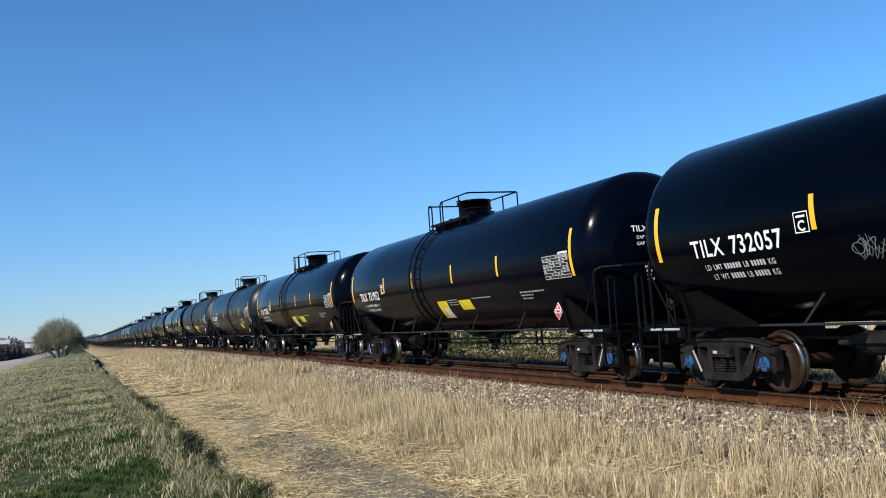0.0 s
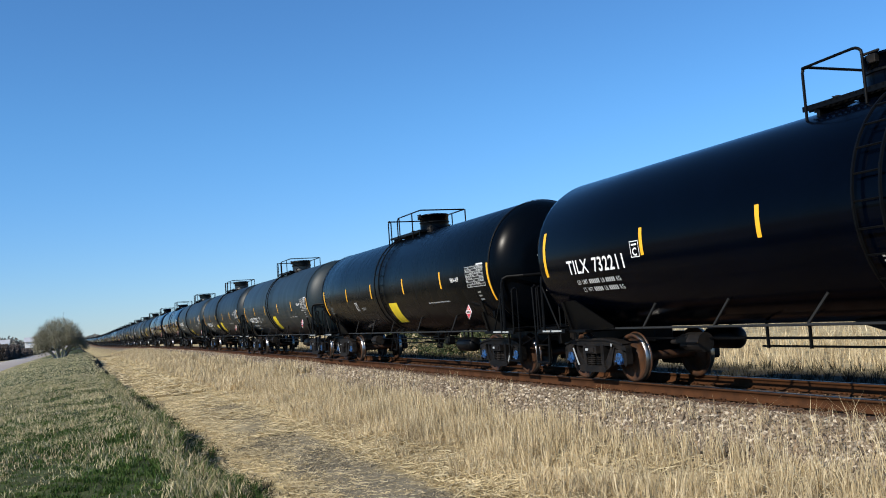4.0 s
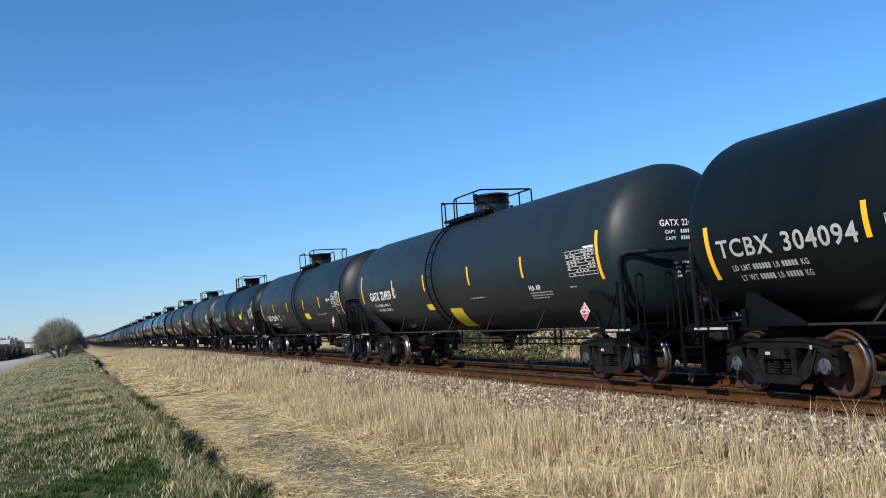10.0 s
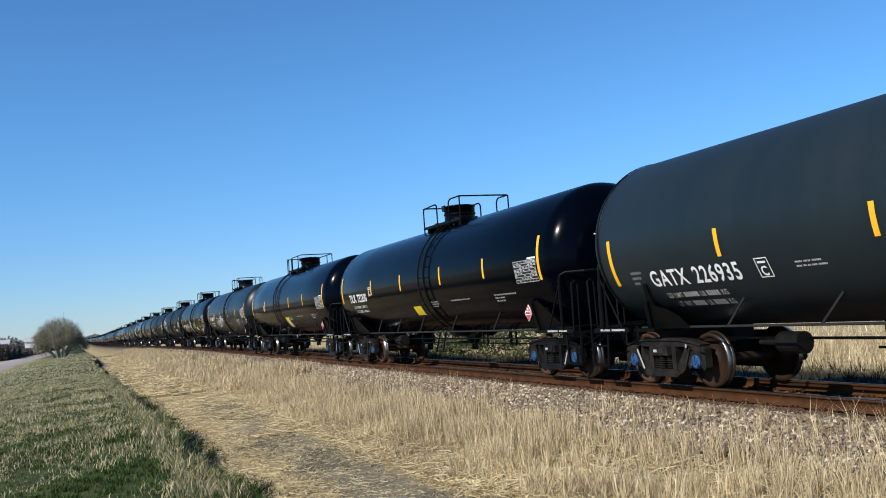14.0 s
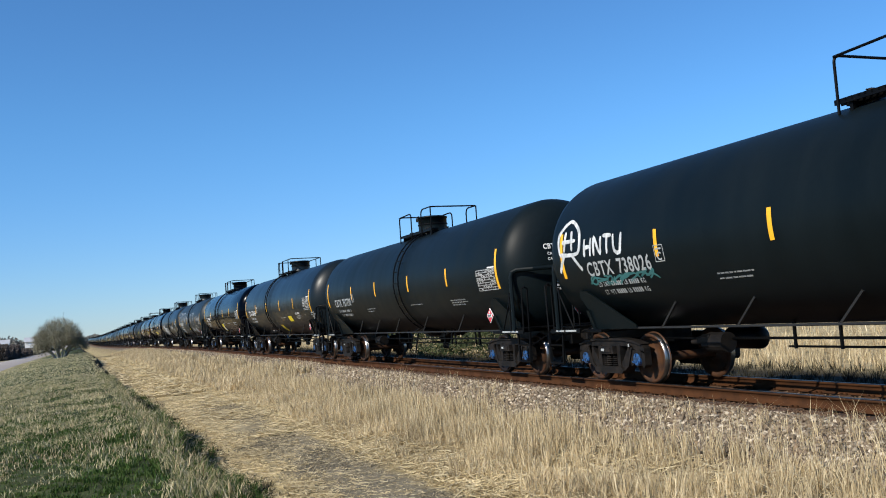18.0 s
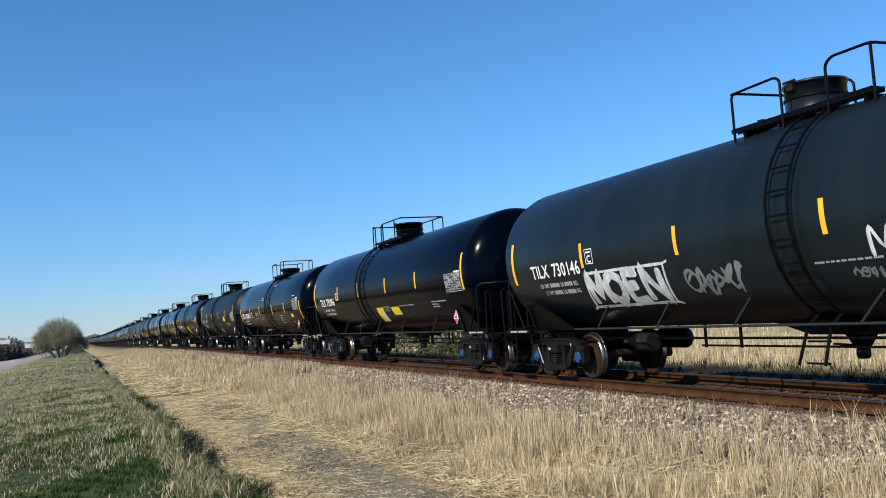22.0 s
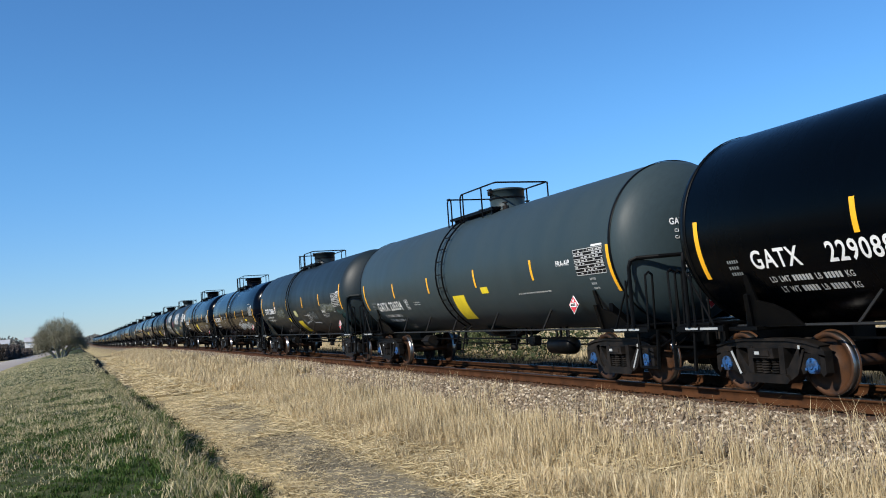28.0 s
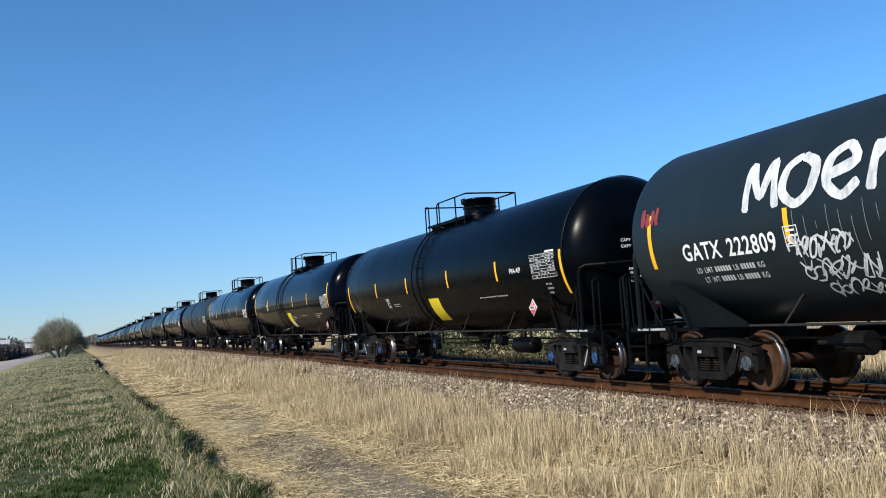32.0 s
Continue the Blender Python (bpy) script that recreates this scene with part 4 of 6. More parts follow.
def build_car(kind, split):
    """kind: T glossy, R satin, G matte with weld bands, S the same in satin, C glossy round-ended, L, Q and H matte; split: handrails in two loops."""
    look_as = "G" if kind == "P" else kind
    paint = {"T": GLOSS, "C": GLOSS, "S": SATIN, "L": DULL, "Q": DULL, "P": PALE, "R": SHEEN}.get(kind, MATTE)
    size_for(kind)
    car = new("tank_car")
    car.empty_display_size = 0.5
    tank_shell(car, paint, look_as in "GS")
    if split:
        shift, dome, rung_y = (-0.22, 9.40, 8.62) if look_as == "C" else (-0.08, 9.52, 8.62) if look_as in "GS" else (-0.72, 8.96, 8.25)
    else:
        shift, dome, rung_y = WALKS[look_as]
    top_works(car, split, shift, dome, paint, 0.40 if kind == "C" and split else 0.56, {"G": 7.75, "S": 7.85, "L": 8.2, "H": 8.2}.get(look_as, 8.0), 4.655 if kind == "H" else 4.70)
    for s in (-1, 1):
        side_ladder(car, rung_y, s, FRAME_BLACK)
    for rear in (False, True):
        half_frame(car, rear, kind)
    under_gear(car, kind, split)
    caps = CAPGREY if kind in "CQH" else CAPBLUE
    for y, end in zip(TRUCKS, (-1, 1)):
        truck(car, y, caps, end if kind in "TRGSP" else 0)
    ends, stripes, span, table, diamond = LAYOUT[look_as]
    if split:
        stripes = SPLIT_STRIPES.get(look_as, stripes)
    decal("end_stripe", ends[0] - 0.05, ends[0] + 0.05, ends[2], ends[3], YELLOW, car)
    decal("end_stripe", ends[1] - 0.05, ends[1] + 0.05, ends[4], ends[5], YELLOW, car)
    for y in stripes:
        decal("reflective_stripe", y - 0.045, y + 0.045, span[0], span[1], YELLOW, car)
    table_panel(car, *table)
    placard(car, *diamond)
    return car


def joined(name, obs, mat, parent, home):
    """One mesh from several parts, in the space of home."""
    bm = bmesh.new()
    for o in obs:
        me = o.data.copy()
        me.transform(o.matrix_local if o.parent is home else o.parent.matrix_local @ o.matrix_local)
        bm.from_mesh(me)
        bpy.data.meshes.remove(me)
    return tagged(part(name, bm, mat, parent), kind="stuff")


def far_car(master, kind):
    """The same car with its small parts joined, for the tail that never comes near."""
    car = new("tank_car")
    kids = list(master.children)
    def named(*names):
        return [o for o in kids if o.name.split(".")[0] in names]
    tank = named("tank")[0]
    mesh_part("tank", tank.data, None, car)
    joined("manway_housing", named("manway_housing", "walkway_grating", "valve"), FRAME_BLACK, car, master)
    joined("handrail", named("handrail"), FRAME_BLACK, car, master)
    for o in named("ladder"):
        mesh_part("ladder", o.data, None, car)
    joined("underframe", named("stub_sill", "body_bolster", "end_platform", "side_rail", "brake_pipe", "air_reservoir", "bottom_outlet", "saddle_gusset", "coupler"), FRAME_BLACK, car, master)
    joined("end_handrail", named("end_handrail", "grab_iron"), FRAME_BLACK, car, master)
    for o in named("end_stripe", "reflective_stripe"):
        mesh_part(o.name.split(".")[0], o.data, None, car)
    joined("test_table", [c for o in named("test_table") for c in o.children], WHITE, car, master)
    for o in named("truck"):
        t = joined("truck", [c for c in o.children if c.name.startswith(("side_frame", "spring", "bearing"))], CAST, car, o)
        t.location = o.location
        for c in o.children:
            if c.name.startswith("wheelset"):
                w = mesh_part("wheelset", c.data, None, t)
                w.location = c.location
    return car


# the train, car by car from the first in view: kind, reporting mark
CARS = [("T", "TILX 732057"), ("T", "TILX 731952"), ("T", "TILX 732035"), ("R", "TILX 730163"), ("G", "GATX 226850"), ("T", "TILX 732211"), ("S", ""),
        ("G", "GATX 227067"), ("G", "GATX 226944"), ("H", "GATX 222800"), ("C", "CBTX 736833"), ("C", "CBTX 737021"), ("Q", "TCBX 304094"), ("H", "GATX 224939"),
        ("G", "GATX 226994"), ("L", "TILX 361616"), ("H", "GATX 224834"), ("G", "GATX 226935"), ("T", "TILX 732200"), ("T", ""), ("R", "TILX 730180"),
        ("S", "GATX 229010"), ("L", "CBTX 738026"), ("L", "CBTX 737770"), ("R", "TILX 730183"), ("T", "TILX 731985"), ("H", "GATX 224817"), ("R", "TILX 730146"),
        ("T", "TILX 732066"), ("C", "CBTX 738883"), ("L", "TILX 361542"), ("S", "GATX 229038"), ("C", ""), ("T", ""), ("S", "GATX 229088"),
        ("P", "GATX 226334"), ("H", "GATX 224866"), ("C", "CBTX 737090"), ("T", "TILX 732201"), ("H", "GATX 222809"), ("S", ""), ("T", ""), ("T", ""), ("G", ""),
        ("T", ""), ("S", ""), ("G", ""), ("T", ""), ("T", ""), ("G", ""), ("S", ""), ("C", ""), ("G", ""), ("T", ""), ("T", ""), ("G", ""), ("S", ""), ("T", ""),
        ("G", ""), ("T", ""), ("C", ""), ("G", ""), ("T", ""), ("S", ""), ("G", ""), ("T", ""), ("T", "")]
for kind, text, *rest in CARS:          # every mark is set before the train is built
    if text:
        letter_mesh(text.replace(" ", "   ") if kind == "S" else text, 0.37, 0.0065)
        letter_mesh(text, 0.165, 0.004)
SPLIT = {3, 5, 10, 14, 18, 20, 21, 22, 23, 26, 27, 29}      # cars whose walkway rails stand in two loops
# slack in the couplings: how far each car stands behind even spacing
SLACK = [0.08, -0.03, -0.1, -0.05, 0.16, 0.1, 0.1, 0.2, -0.1, -0.15, -0.85, -0.66, -0.47, -0.3, -0.42, -0.35, -0.15, 0, -0.38, -0.38, -0.3, -0.25, -0.23, -0.13, -0.15, -0.2, 0.05, 0.2, 0.1, 0.1, 0.18, 0.35, 0.35, 0.35, 0.5, 0.15, 0.25, 0.03, 0.15, 0.2, 0.25] + [0.25] * 40
PITCHES = 18.0
HEAD0 = 13.82 - PITCHES + 0.05      # where the first car's leading coupler is at the start
FRONTS = [HEAD0 + PITCHES * i + SLACK[i] for i in range(len(CARS))]
LOOKS = {"T": "glossy black railway tank car with amber stripes", "S": "semi-gloss black railway tank car with amber stripes", "R": "satin black railway tank car with side ladder",
         "G": "matte charcoal railway tank car with side ladder", "H": "dull charcoal tank car with thick end handrail", "C": "glossy black railway tank car with split handrails",
         "L": "dull dark grey weathered railway tank car", "Q": "dull dark grey tank car with yellow side panels", "P": "faded pale grey railway tank car with side ladder"}
SPRAYED = {9: "charcoal tank car with small white graffiti", 20: "satin black tank car with white graffiti", 21: "black tank car with large outlined bubble graffiti", 22: "dull grey tank car with white sprayed figure",
           26: "charcoal tank car with tall white sprayed letters", 27: "satin black tank car with white block graffiti", 36: "charcoal tank car with faded pale graffiti", 37: "glossy black tank car with pale graffiti scrawl",
           39: "dull charcoal tank car covered in white graffiti"}


def marks(car, kind, text, k):
    """The writing on one car."""
    ink = DULLWHITE if kind in "LQ" else WHITE
    gat = kind in "GSHP"
    # reporting mark: where it begins, its foot and its width, then the plate box
    y0, z, wide, by, bz = {"G": (15.42, 1.75, 2.25, 12.80, 1.74), "P": (15.42, 1.75, 2.25, 12.80, 1.74), "S": (15.42, 1.87, 2.50, 12.62, 1.83), "H": (15.55, 2.10, 2.08, 13.30, 2.12),
                           "C": (16.20, 2.03, 2.42, 13.22, 2.04), "Q": (16.30, 2.08, 2.66, 13.20, 2.09), "L": (15.60, 2.05, 2.05, 13.40, 2.15)}.get(kind, (15.70, 2.13, 1.97, 13.46, 2.28))
    if k == 21:         # a narrower mark than on its like
        wide, by = 2.16, 12.90
    if text:
        lettering("reporting_mark", text.replace(" ", "   ") if kind == "S" and k != 21 else text, y0, z, 0.37, ink, car, wide)
        thin = PRINT if ink is WHITE else ink
        stencil_line("weight_stencil", y0 - 0.2, z - 0.21, 0.088, ("LD LMT", 6, "LB", 5, "KG"), thin, car)
        stencil_line("weight_stencil", y0 - 0.3, z - 0.36, 0.088, ("LT WT", 5, "LB", 5, "KG"), thin, car)
    if kind in "GSP":
        bars("small_stencil", 5.7 if kind == "S" else 5.34, 1.84, (1.5,), WHITE, car, h=0.035, seed=k + 7)
        bars("small_stencil", 12.04, 1.90, (0.5, 0.45), WHITE, car, dz=0.06, h=0.03, seed=k + 8)
        lettering("small_stencil", "FRA-AIP", 3.70 if kind == "S" else 3.32, 2.32, 0.15, WHITE, car, 0.55, bold=0.003)
        bars("worn_stencil", 2.20, 1.98, (0.2, 0.2, 0.2), DULLWHITE, car, dz=0.09, h=0.05, seed=k + 30)
        bars("worn_stencil", 15.93, 1.98, (0.2, 0.22, 0.2), SPRAYDIM, car, dz=0.09, h=0.06, seed=k + 31)
        if k not in (14, 21):
            decal("yellow_panel", 8.30, 9.04, 1.35, 1.97, LEMON, car, skew=-0.18)
        y = {4: 7.15, 8: 10.36, 14: 6.65, 17: 9.8, 21: 6.23, 34: 7.05, 35: 6.8}.get(k)
        if y and k == 35:
            decal("yellow_panel", 6.80, 7.20, 1.95, 2.10, LEMON, car)
        elif y:
            up = 0.1 if k in (4, 14) else 0
            decal("yellow_panel", y, y + 0.76, 1.60 + up, 1.84 + up, LEMON, car, skew=-0.04)
    elif kind == "H":
        bars("small_stencil", 7.7, 1.85, (0.9,), WHITE, car, h=0.035, seed=k + 7)
        lettering("small_stencil", "FRA AIP", 4.47, 1.90, 0.15, WHITE, car, 0.53, bold=0.003)
        bars("small_stencil", 4.5, 1.83, (0.95, 0.85, 0.7), WHITE, car, dz=0.055, h=0.03, seed=k + 8)
        bars("small_stencil", 2.75, 1.88, (0.22,), WHITE, car, h=0.03, seed=k + 28)
        if k == 26:
            decal("yellow_panel", 9.18, 9.67, 1.68, 1.85, LEMON, car)
        else:
            decal("yellow_panel", 8.60, 9.40, 1.15, 1.66, LEMON, car, skew=-0.28)
            decal("yellow_panel", 10.38, 10.85, 1.66, 1.82, LEMON, car)
        if k == 39:
            decal("yellow_panel", 3.27, 3.68, 1.89, 2.05, LEMON, car)
    elif kind in "TR":
        bars("small_stencil", 6.74 if kind == "T" else 7.9, 1.85, (1.1,), WHITE, car, h=0.035, seed=k + 7)
        if kind == "T":
            bars("small_stencil", 4.07, 1.87, (1.1, 0.55, 0.5), WHITE, car, dz=0.07, h=0.04, seed=k + 3)
            bars("small_stencil", 8.32, 1.86, (0.6, 0.6, 0.5), WHITE, car, dz=0.06, h=0.03, seed=k + 13)
            if k not in (5, 18):
                decal("yellow_panel", 8.40, 9.06, 1.41, 1.87 if k < 30 else 2.05, LEMON, car, skew=-0.15)
                decal("white_panel", 8.50, 8.86, 1.42, 1.68, WHITE, car, skew=-0.08, off=0.010)
            if k == 18:
                decal("yellow_panel", 9.1, 9.72, 1.54, 1.80, LEMON, car, skew=-0.04)
            if k in (0, 1, 2, 28):
                decal("yellow_panel", 6.89, 7.63, 1.60, 1.85, LEMON, car, skew=-0.03)
        else:
            lettering("small_stencil", "AAR ST-470", 4.56, 1.95, 0.13, WHITE, car, 0.75, bold=0.002)
            bars("small_stencil", 4.55, 1.87, (0.92, 0.85, 0.5), WHITE, car, dz=0.06, h=0.035, seed=k + 21)
            bars("small_stencil", 2.95, 1.88, (0.24,), WHITE, car, h=0.03, seed=k + 22)
            bars("head_stencil", 1.75, 1.95, (0.5, 0.45, 0.4, 0.35), WHITE, car, dz=0.08, h=0.05, seed=k + 23)
            if k == 24:
                decal("yellow_panel", 5.56, 6.28, 1.67, 1.91, LEMON, car)
                decal("yellow_panel", 8.55, 9.08, 1.19, 1.54, LEMON, car)
            if k == 3:
                decal("yellow_panel", 4.70, 5.42, 1.53, 1.78, LEMON, car, skew=-0.04)
    elif kind == "C":
        bars("small_stencil", 6.02, 1.96, (0.7, 0.4, 0.3, 0.4, 0.5), WHITE, car, dz=0.085, h=0.045, seed=k + 17)
        bars("small_stencil", 11.98, 2.22, (0.65, 0.6), WHITE, car, dz=0.09, h=0.05, seed=k + 4)
        bars("small_stencil", 12.05, 1.95, (0.45,), WHITE, car, h=0.04, seed=k + 14)
        bars("small_stencil", 10.6, 1.95, (0.3, 0.45), WHITE, car, dz=0.08, h=0.04, seed=k + 15)
        bars("small_stencil", 10.1, 2.95, (0.45, 0.5), WHITE, car, dz=0.09, h=0.045, seed=k + 5)
        bars("small_stencil", 8.03, 3.52, (0.5, 0.5), WHITE, car, dz=0.05, h=0.03, seed=k + 16)
        bars("small_stencil", 3.75, 1.62, (0.25, 0.2), WHITE, car, dz=0.06, h=0.04, seed=k + 18)
        bars("small_stencil", 3.55, 1.48, (0.45,), WHITE, car, h=0.03, seed=k + 19)
        bars("small_stencil", 2.9, 2.78, (0.36,), WHITE, car, h=0.05, seed=k + 20)
        if k == 37:
            decal("yellow_panel", 4.0, 4.44, 1.89, 2.01, LEMON, car)
        else:
            decal("yellow_panel", 3.19, 3.60, 1.85, 2.0, LEMON, car)
    elif kind == "Q":
        for y, zz, rows in ((12.0, 2.32, (0.6, 0.55, 0.5)), (8.87, 2.40, (0.5, 0.45, 0.5, 0.45)), (8.85, 2.95, (0.4, 0.4)), (6.0, 2.0, (0.7, 0.5, 0.45)), (3.74, 1.62, (0.25,)), (2.89, 2.80, (0.4,))):
            bars("small_stencil", y, zz, rows, DULLWHITE, car, dz=0.085, h=0.045, seed=k + int(y * 10))
        decal("yellow_panel", 5.36, 6.0, 2.19, 2.58, LEMON, car)
        bars("panel_print", 5.92, 2.48, (0.5, 0.5, 0.5), FRAME_BLACK, car, dz=0.1, h=0.03, seed=77)
        decal("yellow_panel", 8.30, 8.87, 1.57, 2.07, LEMON, car, skew=-0.13)
    else:
        bars("small_stencil", 8.3 if k in (15, 30) else 7.7, 1.84, (0.9,), DULLWHITE, car, h=0.03, seed=k + 4)
        bars("small_stencil", 4.6, 1.85, (1.0, 0.95, 0.8), DULLWHITE, car, dz=0.06, h=0.035, seed=k + 5)
        bars("small_stencil", 12.0, 1.85, (0.8, 0.7), DULLWHITE, car, dz=0.08, h=0.03, seed=k + 6)
        if k in (15, 30):
            decal("yellow_panel", 5.02, 5.70, 2.03, 2.31, LEMON, car)
            bars("panel_print", 5.62, 2.24, (0.5, 0.5, 0.5), FRAME_BLACK, car, dz=0.08, h=0.025, seed=78)
            decal("yellow_panel", 8.25, 8.65, 1.30, 1.58, LEMON, car, skew=-0.15)
        if k == 22:
            decal("yellow_panel", 5.65, 6.10, 2.06, 2.22, LEMON, car)
    # the plate box
    bm = bmesh.new()
    for a, b, c, d in ((0, -0.26, 0, 0.014), (0, -0.26, 0.27, 0.284), (0, -0.014, 0.014, 0.27), (-0.246, -0.26, 0.014, 0.27), (-0.05, -0.21, 0.205, 0.235)):
        bm.faces.new([bm.verts.new(on_tank(by + y, bz + zz, 0.008)) for y, zz in ((a, c), (b, c), (b, d), (a, d))])
    part("plate_box", bm, ink, car)
    lettering("plate_letter", "C", by - 0.06, bz + 0.03, 0.19, ink, car, bold=0.005)
    head_marks(car, text, k)
    graffiti(car, k)


def graffiti(car, k):
    """What has been sprayed on single cars: strokes, place, size and paint."""
    S = []
    if k == 0:
        S = [(tangle(40, 12), 12.55, 1.83, 0.85, 0.34, 0.010, SPRAYDIM)]
    elif k == 9:
        S = [(word("CSAKA", 0.1), 11.65, 1.9, 0.85, 0.17, 0.035, SPRAY), (word("14O1", 0.15), 11.35, 1.7, 0.6, 0.13, 0.025, SPRAY), (tangle(41, 3), 11.0, 1.55, 0.5, 0.1, 0.02, SPRAYDIM)]
    elif k == 12:
        S = [(tangle(42, 6), 11.5, 1.9, 1.2, 0.4, 0.025, SPRAYDIM)]
    elif k == 15:
        S = [(tangle(43, 6), 4.4, 1.85, 0.9, 0.38, 0.05, SPRAYTEAL)]
    elif k == 20:
        S = [(tangle(44, 8), 12.4, 1.7, 2.6, 0.7, 0.06, SPRAY)]
    elif k == 21:
        S = [(word("AWOL"), 12.85, 1.90, 1.40, 0.28, 0.05, SPRAY)]
        bubble = [[(0.02, 0.76), (0.11, 0.47), (0.15, 0.79), (0.21, 0.42), (0.28, 0.79), (0.34, 0.45), (0.38, 0.76)], [(0.04, 0.70), (0.14, 0.63), (0.10, 0.50), (0.24, 0.60), (0.20, 0.72), (0.33, 0.62)], [(0.02, 0.72), (0.09, 0.55), (0.17, 0.26), (0.29, 0.08), (0.37, 0.10), (0.40, 0.26), (0.32, 0.47)],
                  [(0.37, 0.68), (0.45, 0.82), (0.54, 0.87), (0.60, 0.74), (0.57, 0.63), (0.66, 0.42), (0.77, 0.16), (0.66, 0.08), (0.54, 0.10), (0.42, 0.42), (0.37, 0.68)], [(0.60, 0.82), (0.66, 0.95), (0.72, 0.97), (0.77, 0.89)], [(0.60, 0.79), (0.63, 0.63), (0.72, 0.42), (0.85, 0.21), (0.86, 0.03), (0.69, 0.08), (0.51, 0.13)],
                  [(0.85, 0.95), (0.94, 0.76), (0.98, 0.55), (0.94, 0.45), (0.99, 0.44)]]
        S.append((bubble, 11.0, 1.38, 2.4, 0.98, 0.042, SPRAY))
        S += [([[(0, 0.5), (0.25, 0.85), (0.6, 1.0), (0.85, 0.6), (1.0, 0)]], 8.7, 1.2, 0.75, 0.68, 0.04, SPRAY), (tangle(45, 5), 10.6, 2.0, 1.0, 0.4, 0.04, SPRAYLIME), (tangle(46, 5), 7.95, 1.75, 0.6, 0.5, 0.05, SPRAYLIME), (tangle(47, 6), 6.2, 1.4, 1.0, 0.34, 0.04, SPRAYDIM), (tangle(147, 4), 4.9, 1.48, 0.5, 0.24, 0.03, SPRAYDIM), (tangle(148, 5), 3.44, 1.62, 1.05, 0.42, 0.025, SPRAY)]
    elif k == 22:
        S = [([[(0.1, 0.35), (0.05, 0.75), (0.5, 1), (0.95, 0.75), (0.9, 0.35), (0.1, 0.35)], [(0.3, 0.35), (0.0, 0.0)], [(0.6, 0.35), (1.0, 0.0)], [(0.3, 0.4), (0.35, 0.8)], [(0.65, 0.4), (0.6, 0.8)], [(0.2, 0.6), (0.8, 0.6)]], 16.6, 2.18, 0.85, 0.98, 0.08, SPRAY), (word("HNTU"), 15.6, 2.42, 1.35, 0.34, 0.07, SPRAY), (tangle(48, 8), 15.6, 1.86, 2.1, 0.2, 0.04, SPRAYTEAL), (tangle(49, 4), 7.62, 1.56, 0.8, 0.24, 0.03, SPRAY), (tangle(149, 5), 5.65, 1.66, 1.1, 0.26, 0.05, SPRAY), (tangle(150, 5), 4.0, 1.46, 0.75, 0.3, 0.03, SPRAYDIM), (tangle(151, 4), 2.35, 1.45, 0.6, 0.3, 0.04, SPRAY)]
    elif k == 26:
        for c, y, z, w, h in (("P", 15.75, 2.36, 0.50, 0.90), ("O", 14.55, 2.47, 0.52, 0.76), ("O", 13.20, 2.40, 0.52, 0.80), ("R", 11.90, 2.10, 0.98, 1.07), ("+", 10.45, 2.25, 0.50, 0.86), ("B", 9.45, 2.05, 0.78, 1.12), ("O", 7.55, 2.22, 0.66, 0.78), ("Y", 6.15, 1.97, 0.75, 1.09), ("!", 4.42, 2.14, 0.36, 0.80), ("1", 3.80, 2.28, 0.28, 0.42), ("9", 3.52, 2.18, 0.42, 0.49)):
            S.append((crisp(STROKES[c]), y, z, w, h, 0.06, SPRAY))
        S += [(word("MOEN"), 14.87, 1.40, 1.25, 0.38, 0.06, SPRAY), (word("MOSCO", 0.1), 7.55, 1.55, 0.92, 0.20, 0.045, SPRAY), ([[(0, 0.2), (0.5, 0), (1, 0.3)]], 7.5, 1.46, 0.8, 0.08, 0.02, SPRAY), (word("CLOSE", 0.02), 5.86, 1.46, 0.92, 0.32, 0.07, SPRAY), (tangle(52, 6), 12.0, 1.6, 0.8, 0.2, 0.03, SPRAYDIM), (tangle(152, 4), 4.6, 1.48, 0.65, 0.12, 0.06, SPRAYRED), (tangle(153, 5), 2.0, 1.62, 0.45, 0.3, 0.03, SPRAYDIM)]
    elif k == 27:
        S = [(crisp([[(0.02, 0.98), (1, 1), (0.94, 0.02), (-0.06, 0), (0.02, 0.98)]]), 13.68, 1.46, 2.55, 0.66, 0.05, SPRAY), (crisp(word("MOEN", 0.08)), 13.65, 1.52, 2.4, 0.54, 0.17, SPRAY), (tangle(53, 6), 10.65, 1.5, 1.35, 0.54, 0.06, SPRAYDIM), (word("MORH", 0.1), 6.9, 1.88, 1.75, 0.36, 0.06, SPRAY), (tangle(54, 8), 5.6, 1.35, 1.35, 0.46, 0.045, SPRAYDIM), (tangle(154, 4), 7.35, 1.62, 0.5, 0.16, 0.03, SPRAYDIM)]
    elif k == 36:
        S = [(tangle(55, 26), 13.0, 1.80, 1.7, 0.55, 0.011, SPRAYLIMEDIM), (tangle(255, 14), 12.8, 1.85, 1.4, 0.4, 0.010, SPRAYDIM), (tangle(155, 4), 9.35, 1.85, 0.55, 0.26, 0.07, SPRAYLIME), ([[(0, 0.5), (0.08, 0.1), (0.25, 0.2), (0.42, 0.25), (0.47, 1), (0.52, 0.3), (0.58, 1), (0.62, 0.15), (0.8, 0.1), (1, 0)]], 8.25, 1.50, 2.6, 0.42, 0.035, SPRAY), (tangle(56, 5), 6.6, 1.65, 1.0, 0.35, 0.03, SPRAYDIM), (tangle(57, 34), 4.45, 1.90, 1.95, 0.36, 0.012, SPRAYLIMEDIM), (tangle(257, 30), 4.4, 1.95, 1.8, 0.3, 0.010, SPRAYDIM), (tangle(58, 6), 2.3, 1.40, 0.95, 0.62, 0.020, SPRAYTEAL)]
    elif k == 37:
